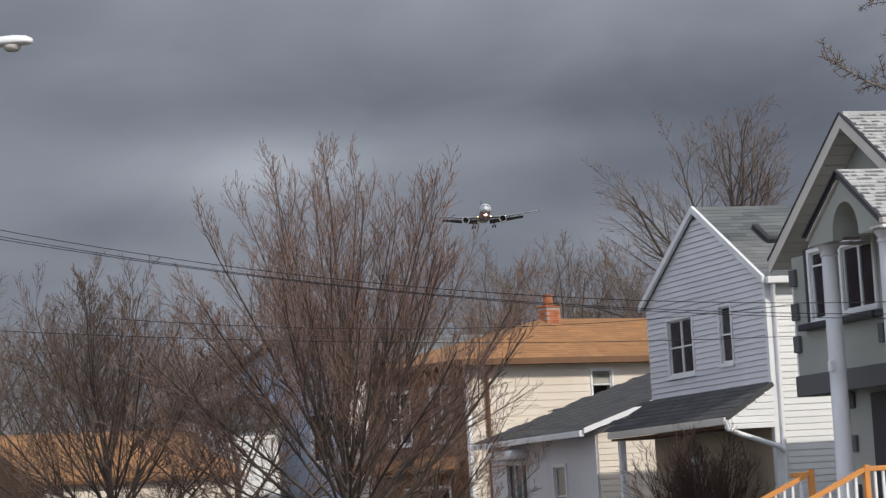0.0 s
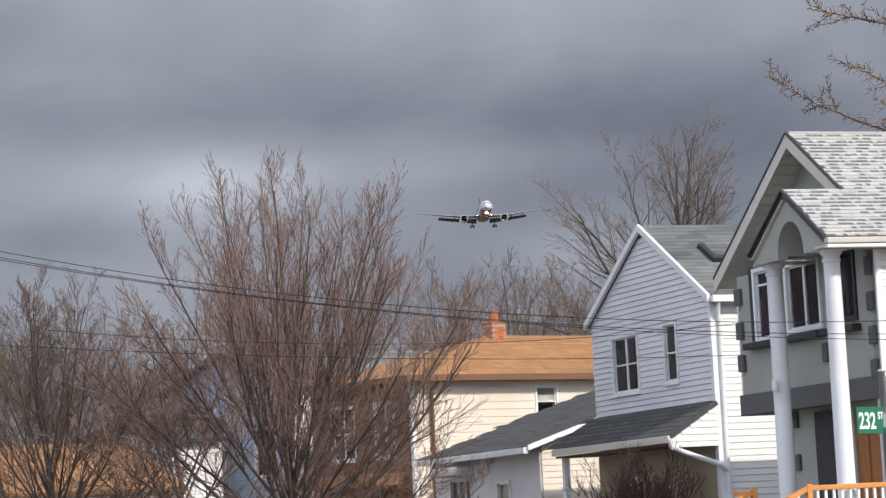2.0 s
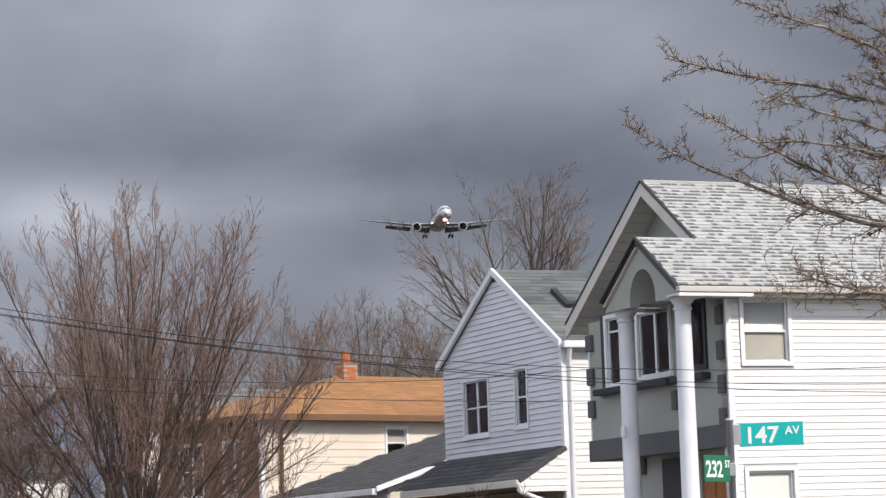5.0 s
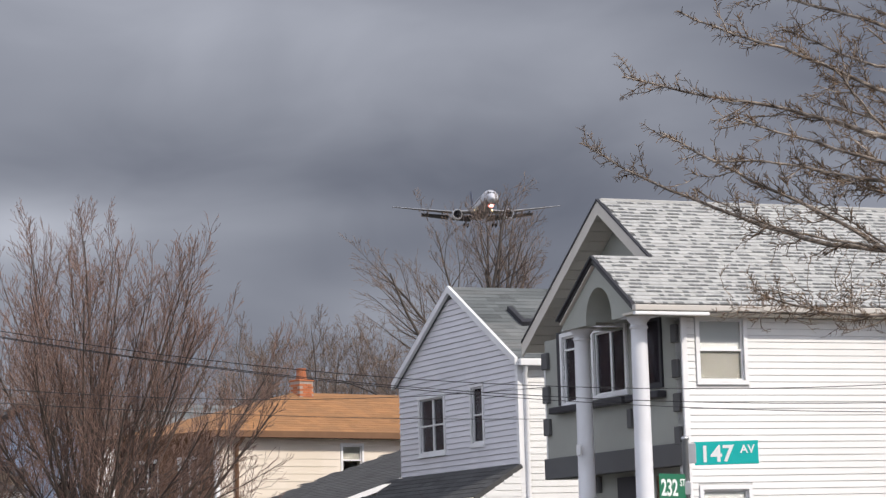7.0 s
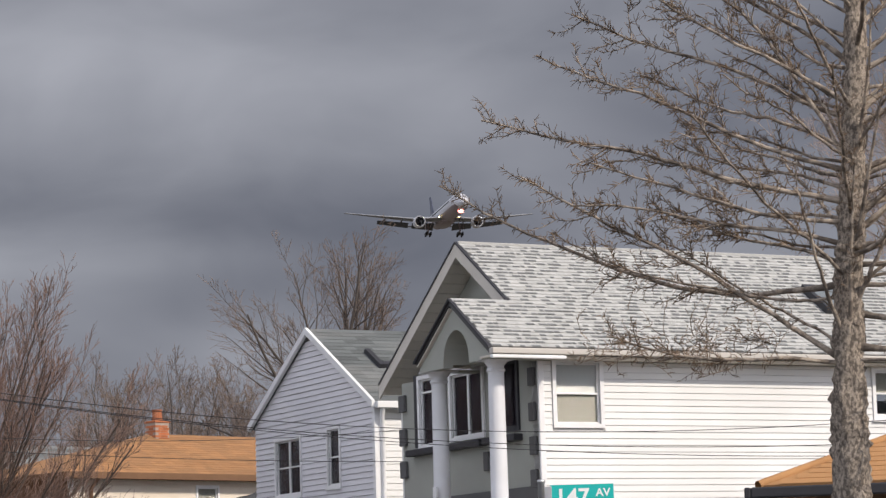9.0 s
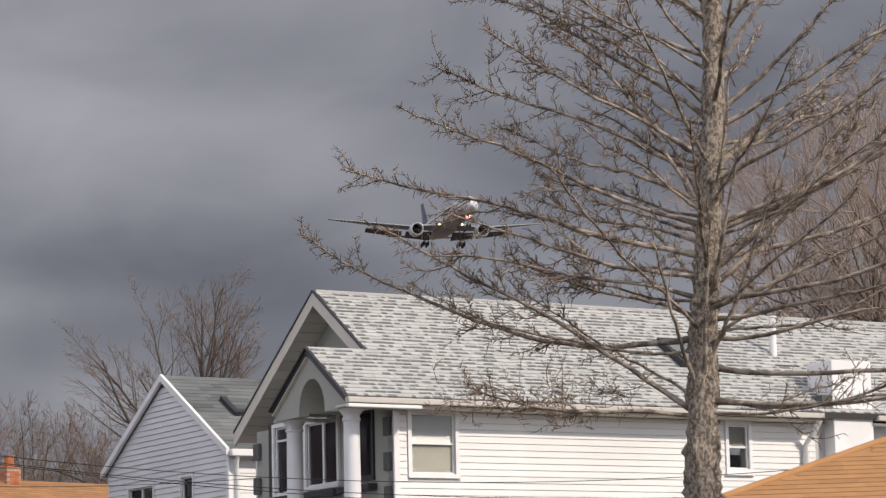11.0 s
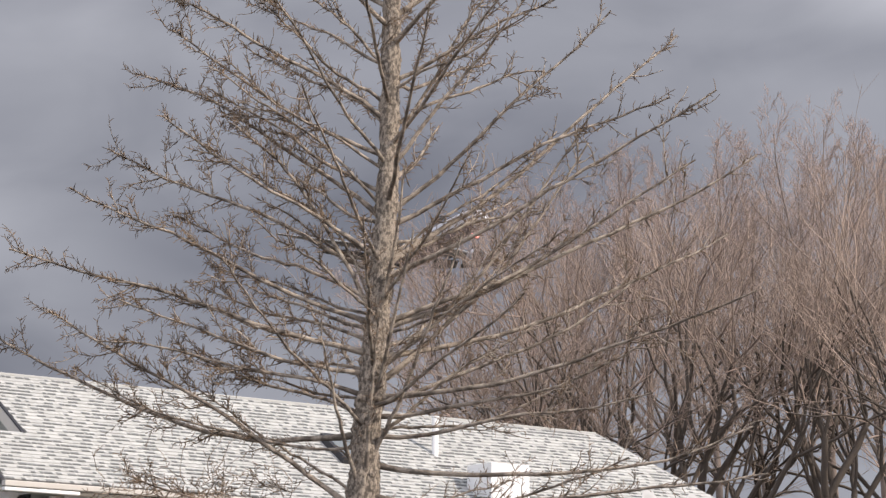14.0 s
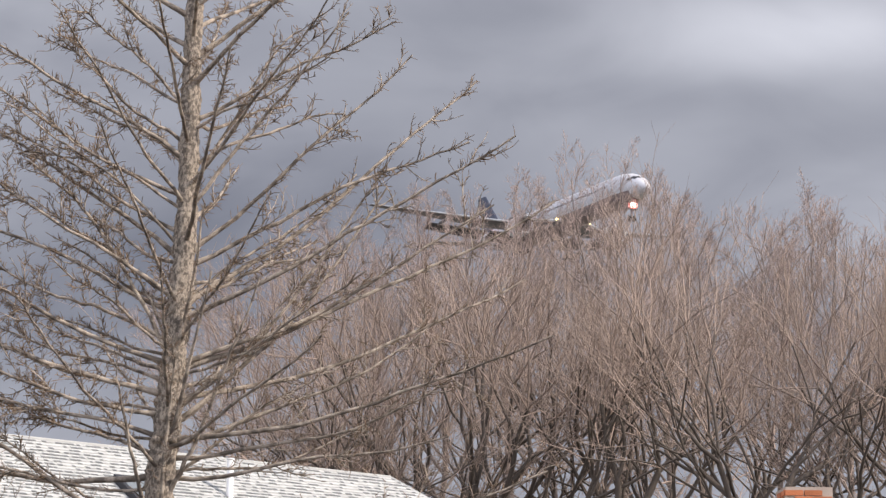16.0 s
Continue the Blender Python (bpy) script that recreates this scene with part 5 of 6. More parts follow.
# ---- the tree at the corner: straight trunk, long whips with spurs ----
# limbs seen square on: height on the trunk, reach sideways, rise, droop of the middle
LEFT_LIMBS = [(6.78, 1.96, 0.95, -0.10), (5.94, 2.14, 1.38, -0.15), (5.63, 1.82, 1.12, 0.04), (5.49, 2.33, 1.19, 0.0), (5.07, 2.52, 1.09, 0.05),
              (4.83, 3.0, 0.85, 0.03), (4.65, 2.06, 0.58, 0.08), (3.54, 2.61, 1.67, -0.03), (4.18, 3.41, 1.09, 0.37), (4.46, 2.21, 0.42, -0.08),
              (3.54, 1.89, 0.23, 0.07), (5.07, 1.26, 1.74, -0.25), (6.92, 1.11, 0.83, 0.05), (6.47, 1.83, 1.19, 0.08), (7.22, 0.9, 0.8, 0.0),
              (5.25, 1.73, 0.81, 0.02), (4.32, 1.6, 0.56, 0.0), (4.93, 1.44, 0.52, 0.02), (6.16, 1.49, 0.99, 0.03)]
RIGHT_LIMBS = [(4.65, 1.75, 2.13, 0.20), (4.55, 1.82, 2.15, 0.22), (5.54, 2.55, 2.22, 0.09), (6.01, 1.87, 1.72, 0.08), (6.44, 0.9, 1.6, -0.12),
               (6.35, 1.3, 1.66, 0.0), (5.87, 2.35, 1.10, -0.06), (5.07, 2.62, 1.40, 0.14), (5.44, 2.69, 1.46, 0.06), (5.04, 3.18, 1.54, 0.13),
               (4.79, 3.05, 1.25, 0.16), (4.41, 2.32, 1.19, 0.15), (4.46, 3.02, 0.75, 0.16), (4.32, 2.28, 0.60, 0.19), (4.14, 2.24, 0.28, 0.05),
               (3.95, 3.09, 0.25, 0.26), (3.68, 2.12, 0.27, 0.20), (3.66, 3.15, 0.11, 0.11), (7.12, 1.7, 0.9, 0.0), (6.71, 1.33, 0.61, -0.12),
               (4.09, 1.35, 0.98, -0.03), (5.63, 1.38, 0.52, -0.03)]


def corner_tree():
    rng = random.Random(4)
    tr = empty("tree", pose(*spot(11.75, 21), 0, 0, 0, -11.75), "leafless conifer with scaly trunk and long knobby rising branches", "tree")

    def axis(z):
        return Vector((0.011 + 0.048 * (z - 1.2) + 0.03 * math.sin(z * 1.3), 0.02 * math.sin(z), z))

    def girth(z):
        f = min(max((z - 3.1) / 0.8, 0.0), 1.0)
        return (0.184 - 0.0132 * z) * (1 - 0.12 * f * f * (3 - 2 * f)) if z < 11.5 else 0.02
    H = 12.0
    n = 300
    trunk = Tubes()
    zs = [H * i / n for i in range(n + 1)]
    trunk.add([axis(z) for z in zs], [girth(z) for z in zs], 26)
    me = trunk.build("trunk", M_BARK)
    for v in me.vertices:      # plates and swellings of the bark
        c = axis(v.co.z)
        d = Vector((v.co.x - c.x, v.co.y - c.y, 0))
        q = Vector((v.co.x * 11, v.co.y * 11, v.co.z * 7))
        k = 0.90 + 0.26 * noise.noise(q) + 0.42 * abs(noise.noise(q * 2.9)) + 0.14 * noise.noise(Vector((0, 0, v.co.z * 2.2)))
        v.co = Vector((c.x, c.y, v.co.z)) + d * k
    tk = part("trunk", me, M_BARK, tr, "grey scaly bark with knots")
    for i in range(26):
        z = rng.uniform(1.5, 5.0)
        a = rng.uniform(0, 2 * math.pi)
        p = axis(z) + Vector((math.cos(a), math.sin(a), 0)) * girth(z) * 0.9
        bm = bmesh.new()
        bmesh.ops.create_icosphere(bm, subdivisions=2, radius=rng.uniform(0.03, 0.055))
        for v in bm.verts:
            v.co *= rng.uniform(0.8, 1.15)
        kn = part("knot", bm, M_BARK, tk, smooth=True)
        kn.location = p
    spurs = Tubes()

    def spur(p, d, ln):
        spurs.add([p, p + d * ln * 0.55 + Vector((rng.gauss(0, .006), rng.gauss(0, .006), 0.004)), p + d * ln], [0.0034, 0.003, 0.002], 3)

    def clothe(t, pts, twigs, spur_rate, fluff):
        """Side shoots and spurs along a limb; fluff crowds them towards its end."""
        segs = len(pts) - 1
        ln = sum((b - a).length for a, b in zip(pts, pts[1:]))

        def at(f):
            j = min(int(f * segs), segs - 1)
            return pts[j].lerp(pts[j + 1], f * segs - j), (pts[j + 1] - pts[j]).normalized()
        for k in range(int(ln * spur_rate)):
            q, d = at(rng.uniform(0.10, 1.0) ** 0.8)
            spur(q, around(d, rng.uniform(0.7, 1.4), rng.uniform(0, 6.28)), rng.uniform(0.03, 0.10))
        for k in range(twigs):
            f = rng.uniform(0.18, 0.98) ** fluff
            q, d = at(f)
            sl = rng.uniform(0.12, 0.50) * (1.1 - 0.4 * f)
            sp, e = bend(rng, q, around(d, rng.uniform(0.45, 1.0), rng.uniform(0, 6.28)), sl, 6, 0.13, 0.40)
            t.add(sp, [0.0064 - 0.0007 * i for i in range(7)], 4)
            for w in range(int(sl * spur_rate)):
                jj = rng.randrange(0, 6)
                spur(sp[jj].lerp(sp[jj + 1], rng.random()), around((sp[jj + 1] - sp[jj]).normalized(), rng.uniform(0.5, 1.3), rng.uniform(0, 6.28)), rng.uniform(0.03, 0.09))
            if sl > 0.36:
                for w in range(3):
                    jj = rng.randrange(2, 6)
                    tp, e = bend(rng, sp[jj], around((sp[jj + 1] - sp[jj]).normalized(), rng.uniform(0.5, 1.0), rng.uniform(0, 6.28)), rng.uniform(0.1, 0.28), 4, 0.14, 0.3)
                    t.add(tp, [0.0042, 0.004, 0.0036, 0.003, 0.0025], 3)
                    for u in range(5):
                        spur(tp[rng.randrange(1, 5)], around(e, rng.uniform(0.5, 1.3), rng.uniform(0, 6.28)), rng.uniform(0.03, 0.07))

    def limb(z0, dx, dy, dz, droop, r0, twigs, spur_rate, fluff=0.8, segs=18):
        """One limb from the trunk, bowed by droop, turning up at its tip, with a swollen collar at its root."""
        a = axis(z0)
        b = a + Vector((dx, dy, dz))
        c = (a + b) / 2 - Vector((0, 0, 2 * droop))
        wx, wz = rng.uniform(0, 6.28), rng.uniform(0, 6.28)
        pts = []
        for i in range(segs + 1):
            f = i / segs
            p = a * (1 - f) ** 2 + c * 2 * f * (1 - f) + b * f * f
            w = math.sin(math.pi * f)
            p += Vector((rng.gauss(0, .004), rng.gauss(0, .012), rng.gauss(0, .005) + 0.035 * w * math.sin(wz + 7 * f)))
            p.y += 0.06 * w * math.sin(wx + 5 * f)
            pts.append(p)
        t = Tubes()
        t.add(pts, [r0 * (1.5 if i == 0 else 1.2 if i == 1 else 1.0) * (1 - 0.80 * i / segs) + 0.0035 for i in range(segs + 1)], 7)
        clothe(t, pts, twigs, spur_rate, fluff)
        part("limb", t.build("limb", M_BRANCH), M_BRANCH, tr)

    for sign, rows, rate in ((-1, LEFT_LIMBS, 58), (1, RIGHT_LIMBS, 24)):
        for z, dx, dz, droop in rows:
            ln = math.hypot(dx, dz)
            limb(z, sign * dx, rng.uniform(-0.35, 0.35) * dx, dz, droop, 0.0075 + 0.0042 * ln, int(3 + ln * (5.2 if sign < 0 else 3.2)), rate, 0.62 if sign < 0 else 0.8)
            if ln > 1.9 and rng.random() < (0.9 if sign < 0 else 0.5):      # a weaker limb beside it
                limb(z + rng.uniform(-0.12, 0.12), sign * dx * rng.uniform(0.5, 0.75), rng.uniform(-0.5, 0.5) * dx, dz * rng.uniform(0.5, 0.8), droop * 0.6, 0.011, int(2 + ln * 2.2), rate)
    # limbs that rise before the trunk, on its street side
    for z, dx, dy, dz, droop in ((3.5, 0.12, -0.5, 1.55, -0.08), (3.62, -0.35, -0.7, 1.25, 0.05), (4.25, 0.35, -0.6, 1.5, 0.06), (5.0, 0.22, -0.5, 1.3, 0.1), (3.9, 0.75, -0.8, 1.75, 0.12)):
        limb(z, dx, dy, dz, droop, 0.019, 7, 24)
    # limbs that reach towards the street and away from it
    a, z = 75.0, 4.2
    while z < 7.3:
        a += 137.5
        side = math.cos(radians(a)) * 0.55
        ln = rng.uniform(1.6, 2.6)
        limb(z, side * ln, math.copysign(math.sqrt(1 - side * side), math.sin(radians(a))) * ln, ln * rng.uniform(0.3, 0.6), 0.05, rng.uniform(0.012, 0.019), int(ln * 3), 40)
        z += 0.17
    # the upper crown
    while z < 11.4:
        a += 137.5
        ln = (2.95 - 0.42 * (z - 7.0)) * rng.uniform(0.8, 1.1)
        limb(z, math.cos(radians(a)) * ln, math.sin(radians(a)) * ln, ln * rng.uniform(0.5, 0.85), 0.06, rng.uniform(0.012, 0.02), int(2 + ln * 3.2), 46)
        z += 0.085
    # fine drooping twigs over the roof
    for tz, tx in ((3.72, -0.75), (3.70, -1.05), (3.74, -1.4), (3.70, -1.7)):
        t = Tubes()
        c = axis(tz) + Vector((tx, 0.0, 0.0))
        for i in range(20):
            d0 = Vector((rng.gauss(-0.5, 0.8), rng.gauss(0, 0.6), rng.gauss(0.05, 0.5)))
            sp, e = bend(rng, c + Vector((rng.gauss(0, .2), rng.gauss(0, .12), rng.gauss(0, .05))), d0, rng.uniform(0.15, 0.45), 6, 0.28, 0.5)
            t.add(sp, [0.0050 - 0.0005 * q for q in range(7)], 3)
            for w in range(5):
                spur(sp[rng.randrange(1, 7)], around(e, rng.uniform(0.5, 1.4), rng.uniform(0, 6.28)), rng.uniform(0.03, 0.08))
        tagged(part("twig_tangle", t.build("twig_tangle", M_BRANCH), M_BRANCH, tr, "tangle of fine drooping twigs"), kind="stuff")
    tagged(part("spur_growth", spurs.build("spur_growth", M_SPUR), M_SPUR, tr, "short knobby spur twigs"), kind="stuff")


corner_tree()


# ---- bush in front of the pale house ----
def bush():
    rng = random.Random(8)
    b = empty("bush", pose(1.157, 44.98, 0, 0, 0, TURN) @ pose(-1.2, 0.55, 0), "dense leafless dark red-brown bush", "bush")
    st = Tubes()
    for i in range(80):
        a, lean = rng.uniform(0, 6.28), rng.uniform(0.0, 0.55)
        d = Vector((math.cos(a) * math.sin(lean), math.sin(a) * math.sin(lean), math.cos(lean)))
        grow(rng, (st,), Vector((rng.gauss(0, .1), rng.gauss(0, .1), -0.05)), d, rng.uniform(1.9, 2.75), 0.02, 0,
             [(6, 0.08, 0.3, 8, 0.5, 0.4, 4), (4, 0.1, 0.3, 7, 0.6, 0.5, 3), (3, 0.1, 0.3, 0, 0, 0, 3)])
    tagged(part("stem_growth", st.build("stem_growth", M_BUSH), M_BUSH, b), kind="stuff")


bush()


# ---- street sign ----
def street_sign():
    x, y = 2.62, 28.9
    s = empty("street_sign", pose(x, y, 0, 0, 0, -2.0), "green street name signs on a galvanised pole", "street sign")
    bm = bmesh.new()
    lathe(bm, [(0.038, 0), (0.038, 3.06), (0.046, 3.065), (0.046, 3.09), (0.03, 3.10)], (0, 0), 14)
    part("pole", bm, M_STEEL, s, smooth=True)
    block("bracket", 0.02, 0.115, -0.015, 0.015, 2.80, 3.02, M_STEEL, s, 0.006)
    p = block("plate", 0.10, 0.805, -0.005, 0.005, 2.775, 3.035, M_SIGN, s, 0.004, "bright green plate with white letters")
    letters("147", 0.255, pose(0.15, -0.0065, 2.812, 90), M_WHITE, p)
    letters("AV", 0.125, pose(0.605, -0.0065, 2.90, 90), M_WHITE, p)
    q = block("plate", -0.62, -0.03, -0.005, 0.005, 2.39, 2.68, M_SIGN2, s, 0.004, "dark green plate with white letters")
    q.matrix_local = pose(0, 0, 0, 0, 0, 58)
    letters("232", 0.25, pose(-0.59, -0.0065, 2.445, 90), M_WHITE, q)
    letters("ST", 0.11, pose(-0.165, -0.0065, 2.55, 90), M_WHITE, q)
    block("bracket", -0.045, 0.045, -0.045, 0.045, 2.45, 2.60, M_STEEL, s, 0.01)


street_sign()


# ---- street lamp ----
def street_lamp():
    x, y = spot(-14.62, 30)
    s = empty("street_lamp", pose(x - 2.6, y, 0), "grey cobra-head street lamp on a pole", "street lamp")
    bm = bmesh.new()
    lathe(bm, [(0.12, 0), (0.10, 3), (0.075, 7.0), (0.06, 7.3)], (0, 0), 14)
    part("pole", bm, M_STEEL, s, smooth=True)
    tube_part("arm", [(0, 0, 6.9), (0.5, 0, 7.15), (1.3, 0, 7.27), (2.2, 0, 7.31)], 0.03, 8, M_STEEL, s)
    bm = bmesh.new()
    prof = [(2.05, 0.035, 0.035), (2.2, 0.08, 0.06), (2.4, 0.12, 0.085), (2.6, 0.125, 0.09), (2.72, 0.105, 0.075), (2.79, 0.05, 0.04)]
    rings = []
    for px, ry, rz in prof:
        rings.append([bm.verts.new((px, ry * math.cos(2 * math.pi * i / 16), 7.33 + rz * (math.sin(2 * math.pi * i / 16) if math.sin(2 * math.pi * i / 16) > 0 else 0.45 * math.sin(2 * math.pi * i / 16)))) for i in range(16)])
    for a, b in zip(rings, rings[1:]):
        for i in range(16):
            bm.faces.new((a[i], a[(i + 1) % 16], b[(i + 1) % 16], b[i]))
    bm.faces.new(rings[0][::-1])
    bm.faces.new(rings[-1])
    part("head", bm, M_LAMP, s, smooth=True)
    bm = bmesh.new()
    lathe(bm, [(0.02, 7.225), (0.07, 7.235), (0.10, 7.265), (0.105, 7.30)], (2.55, 0), 16)
    part("lens", bm, M_LENS, s, smooth=True)


street_lamp()


# ---- overhead wires ----
def wire(a, b, sag, r=0.0052, label="thin black overhead cable across the street"):
    a, b = Vector(a), Vector(b)
    pts = []
    for i in range(41):
        f = i / 40
        p = a.lerp(b, f)
        p.z -= sag * 4 * f * (1 - f)
        pts.append(p)
    t = Tubes()
    t.add(pts, [r] * 41, 6)
    ob = part("overhead_cable", t.build("overhead_cable", M_WIRE), M_WIRE, None)
    tagged(ob, label, "cable", "overhead cables")


def ray(azimuth, e, dist):
    x, y = spot(azimuth, dist)
    return x, y, 1.6 + dist * math.tan(radians(e))


for a0, e0, a1, e1, sag in (
        (-17.0, 7.21, 16.0, 4.15, 0.87), (-17.0, 6.97, 16.0, 3.19, 0.65), (-17.0, 7.05, 16.0, 3.55, 0.75)):
    wire(ray(a0, e0, 33.5), ray(a1, e1, 33.5), sag)
# service drops to the front of the house with columns
wire(ray(-17.0, 4.75, 33.5), (1.555, 40.68, 4.05), 0.15)
wire(ray(-13.0, 4.75, 33.5), (1.575, 40.66, 4.55), 0.25)


# ---- the airliner ----
def loft(bm, rings):
    vs = [[bm.verts.new(p) for p in r] for r in rings]
    n = len(vs[0])
    for a, b in zip(vs, vs[1:]):
        for i in range(n):
            bm.faces.new((a[i], a[(i + 1) % n], b[(i + 1) % n], b[i]))
    bm.faces.new(vs[0][::-1])
    bm.faces.new(vs[-1])


def wing_shape(root, tip, root_c, tip_c, mid=None, thick=0.12):
    """Aerofoil sections from root to tip: each (x lead, y, z) with its chord, towards -x."""
    bm = bmesh.new()
    prof = [(0, 0), (0.02, 0.35), (0.1, 0.7), (0.3, 1.0), (0.6, 0.7), (1, 0.03), (0.6, -0.5), (0.3, -0.75), (0.1, -0.6), (0.02, -0.3)]
    secs = [(root, root_c)] + ([mid] if mid else []) + [(tip, tip_c)]
    rings = []
    for (x, y, z), c in secs:
        rings.append([(x - c * px, y, z + pz * c * thick * 0.5) for px, pz in prof])
    loft(bm, rings)
    return bm


def airliner():
    p = empty("airliner", pose(0, 0, 0), "white twin-engine airliner on approach, landing gear down, landing light on", "aircraft")
    # fuselage, nose towards +x
    prof = [(36.9, 0.05, -0.75), (36.6, 0.55, -0.7), (36.0, 1.05, -0.6), (35.0, 1.6, -0.42), (33.5, 2.2, -0.22), (31.5, 2.72, -0.08), (29.0, 3.02, 0), (26.0, 3.1, 0), (-14.0, 3.1, 0), (-20.0, 2.8, 0.25), (-26.0, 2.2, 0.75), (-31.0, 1.4, 1.3), (-35.0, 0.6, 1.75), (-36.8, 0.15, 1.9)]
    bm = bmesh.new()
    loft(bm, [[(x, r * math.cos(2 * math.pi * i / 32), zc + r * math.sin(2 * math.pi * i / 32)) for i in range(32)] for x, r, zc in prof])
    body = part("fuselage", bm, M_PLANE, p, smooth=True)
    body.data.materials.append(M_BELLY)
    for f in body.data.polygons:
        if f.center.z < -1.3 and f.center.x < 33:
            f.material_index = 1
    # cockpit windows
    for s in (-1, 1):
        for a0, a1, x0, x1 in ((0.10, 0.42, 34.95, 34.0), (0.46, 0.80, 34.6, 33.5), (0.84, 1.1, 33.9, 32.9)):
            bm = bmesh.new()
            pts = []
            for xx, lift in ((x0, 0.02), (x1, 0.02)):
                for aa in (a0, a1):
                    # radius along the nose
                    rr = np.interp(xx, [31.5, 33.5, 35.0, 36.0], [2.72, 2.2, 1.6, 1.05])
                    zc = np.interp(xx, [31.5, 33.5, 35.0, 36.0], [-0.08, -0.22, -0.42, -0.6])
                    ang = math.pi / 2 - aa
                    pts.append((xx + 0.03, s * (rr + 0.03) * math.cos(ang), zc + (rr + 0.03) * math.sin(ang)))
            vs = [bm.verts.new(q) for q in (pts[0], pts[1], pts[3], pts[2])]
            ext = [bm.verts.new((v.co.x - 0.1, v.co.y * 0.97, v.co.z - 0.06)) for v in vs]
            bm.faces.new(vs)
            bm.faces.new(ext[::-1])
            for i in range(4):
                bm.faces.new((vs[i], ext[i], ext[(i + 1) % 4], vs[(i + 1) % 4]))
            part("cockpit_window", bm, M_FAN, body)
        # cabin windows
        pane = mesh("cabin_window", [(x, y, z) for z in (-0.2, 0.2) for x, y in ((-0.14, -0.04), (0.14, -0.04), (0.14, 0.04), (-0.14, 0.04))], CUBE, M_FAN)
        for i in range(52):
            ob = new("cabin_window", pane)
            ob.location, ob.parent = (26.0 - i * 0.85, s * 3.06, 0.75), body
    bm = bmesh.new()
    loft(bm, [[(x, 2.9 * w * math.cos(2 * math.pi * i / 20), -2.0 + 1.9 * w * math.sin(2 * math.pi * i / 20)) for i in range(20)] for x, w in ((9, 0.1), (7, 0.6), (3, 1.0), (-8, 1.0), (-13, 0.6), (-16, 0.1))])
    part("wing_fairing", bm, M_BELLY, p, smooth=True)
    for s in (-1, 1):
        w = part("wing", wing_shape((7.5, s * 2.4, -1.9), (-14.5, s * 32.4, 2.3), 13.0, 1.6, ((-1.6, s * 10.5, -1.2), 7.9), 0.13), M_WING, p, smooth=False)
        lead = Tubes()
        lead.add([(7.5, s * 2.6, -1.88), (-1.55, s * 10.5, -1.18), (-14.4, s * 32.3, 2.31)], [0.30, 0.22, 0.09], 8)
        part("leading_edge", lead.build("leading_edge", M_LEAD), M_LEAD, w, "bright bare-metal leading edge")
        # extended flaps
        for (xa, ya, za), (xb, yb, zb), ca, cb in (((-5.6, 3.2, -2.5), (-8.6, 10.2, -2.0), 3.6, 2.6), ((-9.2, 11.4, -1.9), (-12.8, 21.5, -0.6), 2.5, 1.7)):
            bm = bmesh.new()
            add_hex(bm, [(xa, s * ya, za), (xb, s * yb, zb), (xb - cb, s * yb, zb - cb * 0.5), (xa - ca, s * ya, za - ca * 0.5),
                         (xa, s * ya, za + 0.25), (xb, s * yb, zb + 0.2), (xb - cb, s * yb, zb - cb * 0.5 + 0.06), (xa - ca, s * ya, za - ca * 0.5 + 0.06)])
            part("flap", bm, M_FLAP, w)
        for yy in (6.5, 14.0, 19.5):
            f = yy / 32.4
            xx, zz = 6.0 - 19 * f - 5.0 + f * 2, -2.3 + 3.0 * f
            bm = bmesh.new()
            loft(bm, [[(xx + dx, s * yy + 0.28 * rr * math.cos(2 * math.pi * i / 8), zz - 0.2 * abs(dx - 2.6) * 0.3 + 0.4 * rr * math.sin(2 * math.pi * i / 8)) for i in range(8)] for dx, rr in ((2.6, 0.1), (1.2, 1), (-1.5, 1), (-4.0, 0.1))])
            part("flap_fairing", bm, M_WING, w, smooth=True)
        # engine
        ex, ey, ez = 6.6, s * 9.7, -3.15
        bm = bmesh.new()
        outer = [(0.0, 1.62), (-0.15, 1.78), (-0.7, 1.93), (-2.2, 2.0), (-4.2, 1.85), (-5.6, 1.45)]
        inner = [(-5.6, 1.35), (-1.2, 1.5), (-0.3, 1.5), (0.0, 1.58)]
        rr = outer + inner
        vs = [[bm.verts.new((ex + x, ey + r * math.cos(2 * math.pi * i / 28), ez + r * math.sin(2 * math.pi * i / 28))) for i in range(28)] for x, r in rr]
        for a, b in zip(vs, vs[1:] + vs[:1]):
            for i in range(28):
                bm.faces.new((a[i], a[(i + 1) % 28], b[(i + 1) % 28], b[i]))
        e = part("engine", bm, M_PLANE, p, "white engine with a dark intake", smooth=True)
        tl = Tubes()
        tl.add([(ex - 0.05, ey + 1.68 * math.cos(2 * math.pi * i / 28), ez + 1.68 * math.sin(2 * math.pi * i / 28)) for i in range(29)], [0.13] * 29, 6)
        part("intake_lip", tl.build("intake_lip", M_LEAD), M_LEAD, e)
        bm = bmesh.new()
        for i in range(22):
            a = 2 * math.pi * i / 22
            b_ = a + 0.2
            pts = []
            for dx in (0.0, -0.08):
                for r, an in ((0.35, a), (1.5, a), (1.5, b_), (0.35, b_)):
                    pts.append((ex - 1.2 + dx - (0.25 if an == b_ else 0), ey + r * math.cos(an), ez + r * math.sin(an)))
            add_hex(bm, pts)
        part("fan", bm, M_FAN, e)
        bm = bmesh.new()
        loft(bm, [[(ex + x, ey + r * math.cos(2 * math.pi * i / 16), ez + r * math.sin(2 * math.pi * i / 16)) for i in range(16)] for x, r in ((-0.5, 0.02), (-0.8, 0.25), (-1.3, 0.42), (-5.0, 1.1), (-7.6, 0.5), (-8.2, 0.05))])
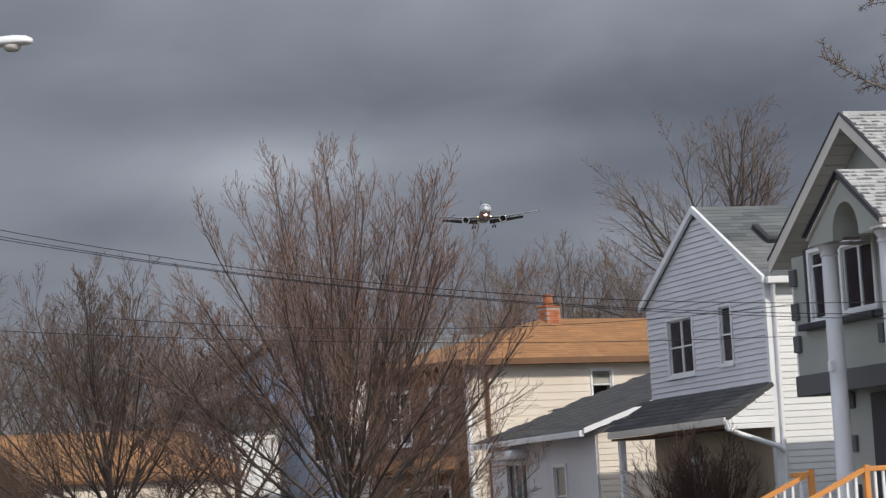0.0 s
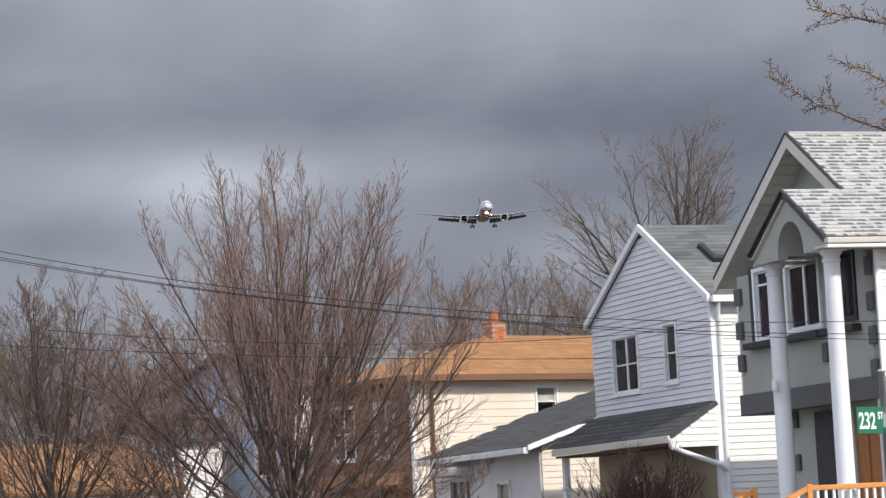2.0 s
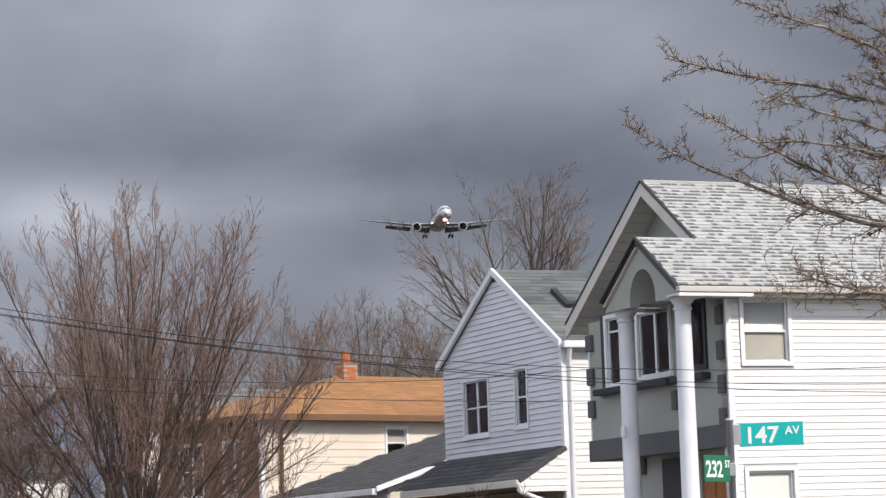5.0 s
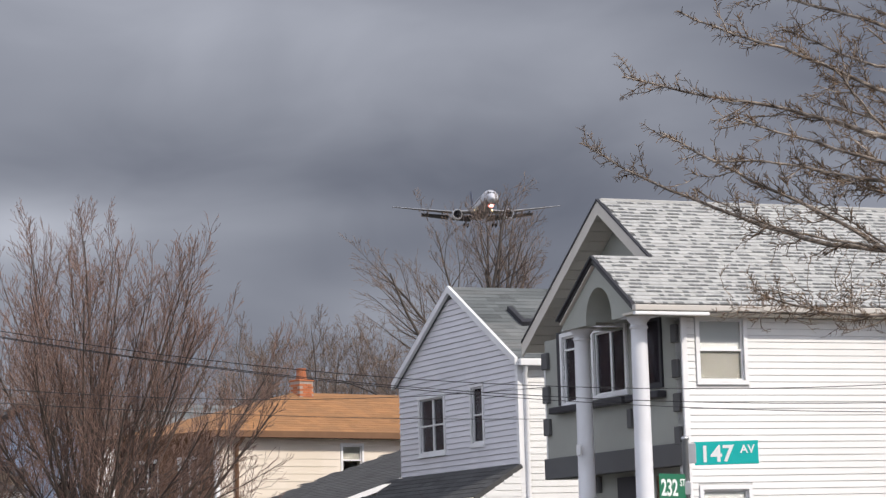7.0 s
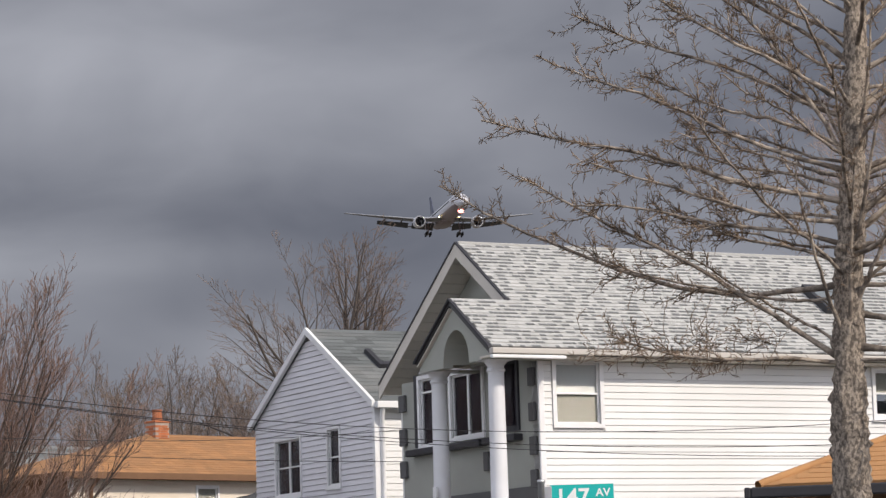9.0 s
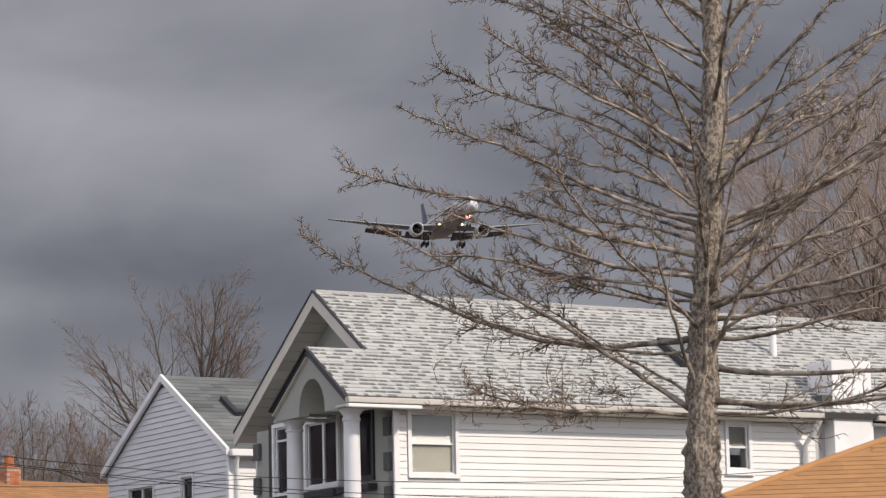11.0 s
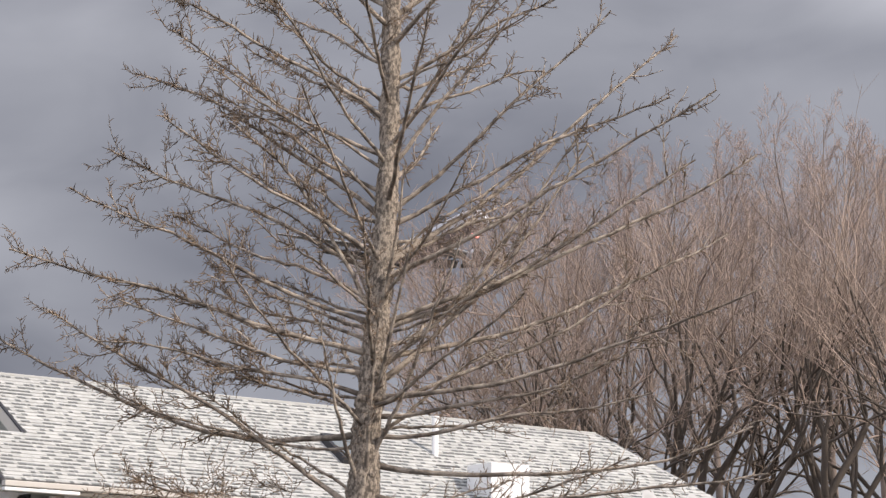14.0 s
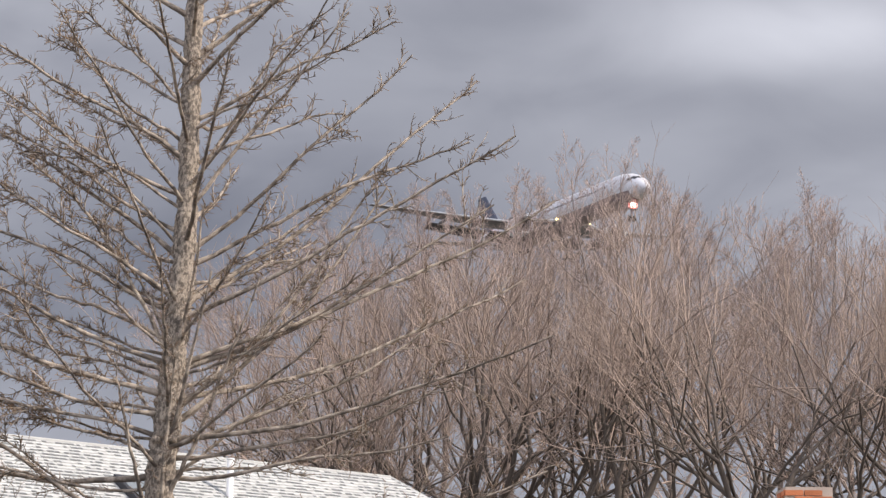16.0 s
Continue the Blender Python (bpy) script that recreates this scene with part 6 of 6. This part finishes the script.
        part("core", bm, M_FAN, e, smooth=True)
        bm = bmesh.new()
        add_hex(bm, [(ex - 1.2, ey - 0.2, ez + 1.7), (ex - 6.5, ey - 0.2, ez + 1.2), (ex - 6.5, ey + 0.2, ez + 1.2), (ex - 1.2, ey + 0.2, ez + 1.7), (ex - 2.5, ey - 0.2, ez + 2.3), (ex - 7.5, ey - 0.2, ez + 2.3), (ex - 7.5, ey + 0.2, ez + 2.3), (ex - 2.5, ey + 0.2, ez + 2.3)])
        part("pylon", bm, M_WING, e)
        # tailplane
        part("tailplane", wing_shape((-26.0, s * 1.2, -0.3), (-34.5, s * 10.7, 0.5), 7.0, 2.4, None, 0.1), M_WING, p)
        # main gear: six wheels
        g = tube_part("main_gear", [(-4.4, s * 5.4, -2.4), (-4.4, s * 5.4, -6.2)], 0.28, 10, M_BELLY, p)
        tube_part("bogie", [(-6.0, s * 5.4, -6.25), (-2.8, s * 5.4, -6.0)], 0.2, 8, M_BELLY, g)
        tube_part("drag_stay", [(-4.4, s * 5.4, -5.0), (-1.6, s * 4.4, -2.5)], 0.14, 6, M_BELLY, g)
        for i in range(3):
            for dy in (-0.72, 0.72):
                bm = bmesh.new()
                xx, zz = -5.85 + i * 1.45, -6.28 + i * 0.12
                loft(bm, [[(xx + r * math.cos(2 * math.pi * k / 18), s * 5.4 + dy + o, zz + r * math.sin(2 * math.pi * k / 18)) for k in range(18)] for o, r in ((-0.25, 0.45), (-0.22, 0.62), (-0.1, 0.68), (0.1, 0.68), (0.22, 0.62), (0.25, 0.45))])
                part("wheel", bm, M_TYRE, g, smooth=True)
        block("gear_door", -5.6, -3.2, s * 6.3 - 0.05, s * 6.3 + 0.05, -4.6, -2.6, M_BELLY, g, 0.03)
        bm = bmesh.new()
        bmesh.ops.create_uvsphere(bm, u_segments=12, v_segments=8, radius=0.28)
        ob = part("wing_root_light", bm, M_GOLD, w)
        ob.location = (7.0, s * 3.3, -1.75)
    # fin
    bm = bmesh.new()
    prof = [(0, 0), (0.05, 0.5), (0.3, 1.0), (0.7, 0.6), (1, 0.03)]
    rings = []
    for x, z, c in ((-24.5, 2.4, 9.0), (-33.2, 10.6, 4.0)):
        rings.append([(x - c * a, b * c * 0.05, z) for a, b in prof] + [(x - c * a, -b * c * 0.05, z) for a, b in prof[::-1][1:-1]])
    loft(bm, rings)
    part("fin", bm, M_TAIL, p, "dark blue tail fin")
    # nose gear and landing light
    g = tube_part("nose_gear", [(30.6, 0, -2.6), (31.0, 0, -5.6)], 0.17, 8, M_BELLY, p)
    for dy in (-0.45, 0.45):
        bm = bmesh.new()
        loft(bm, [[(31.0 + r * math.cos(2 * math.pi * k / 16), dy + o, -5.6 + r * math.sin(2 * math.pi * k / 16)) for k in range(16)] for o, r in ((-0.2, 0.35), (-0.15, 0.52), (0.15, 0.52), (0.2, 0.35))])
        part("wheel", bm, M_TYRE, g, smooth=True)
    for s in (-1, 1):
        block("gear_door", 29.6, 31.6, s * 0.62 - 0.04, s * 0.62 + 0.04, -4.0, -2.75, M_BELLY, g, 0.02)
        bm = bmesh.new()
        loft(bm, [[(31.2 + x, s * 0.3 + r * math.cos(2 * math.pi * k / 16), -3.0 + r * math.sin(2 * math.pi * k / 16)) for k in range(16)] for x, r in ((-0.35, 0.3), (-0.1, 0.62), (0.1, 0.73))])
        hl = part("lamp_housing", bm, M_BELLY, g, smooth=True)
        # glowing ring that draws the lamp's halo
        bm = bmesh.new()
        loft(bm, [[(31.31 + x, s * 0.3 + r * math.cos(2 * math.pi * k / 16), -3.0 + r * math.sin(2 * math.pi * k / 16)) for k in range(16)] for x, r in ((0.0, 0.72), (0.03, 0.7), (0.06, 0.3))])
        part("lamp_halo", bm, M_HALO, hl)
        bm = bmesh.new()
        loft(bm, [[(31.38 + x, s * 0.3 + r * math.cos(2 * math.pi * k / 16), -3.0 + r * math.sin(2 * math.pi * k / 16)) for k in range(16)] for x, r in ((0.0, 0.34), (0.03, 0.3), (0.05, 0.15))])
        part("landing_light", bm, M_LIGHT, hl, "glowing landing light")
    return p


plane = airliner()
PLANE_P = (-106.53, 1358.27, 157.44)
PLANE_V = (17.215, -54.324, -1.919)
PLANE_A = (0.0131, -0.1382, -0.0636)


def motions():
    """The airliner descends along its approach, rocking a little in the wind."""
    rows = []
    for i in range(17):
        t = float(i)
        q = [PLANE_P[k] + PLANE_V[k] * t + PLANE_A[k] * t * t for k in range(3)]
        q[0] += SWAY[i]
        q[2] += LIFT[i]
        rows.append((t, pose(*q, 0, 0, 90 - 174.2 - 0.078 * (t - 8)) @ pose(0, 0, 0, -0.5, 1.4, 0)))
    walk(plane, rows)


LIFT = [0.9, 0.2, -0.6, -1.3, -1.9, -1.5, -0.9, -0.4, -0.1, 0.4, 1.0, 0.8, 0.0, -0.3, -0.5, -0.3, 0.3]
SWAY = [-0.5, -0.3, -0.1, 0.1, 0.2, 0.25, 0.25, 0.25, -0.4, -0.5, -0.5, -0.3, 0.1, -0.1, -0.3, 0.0, 0.75]
motions()
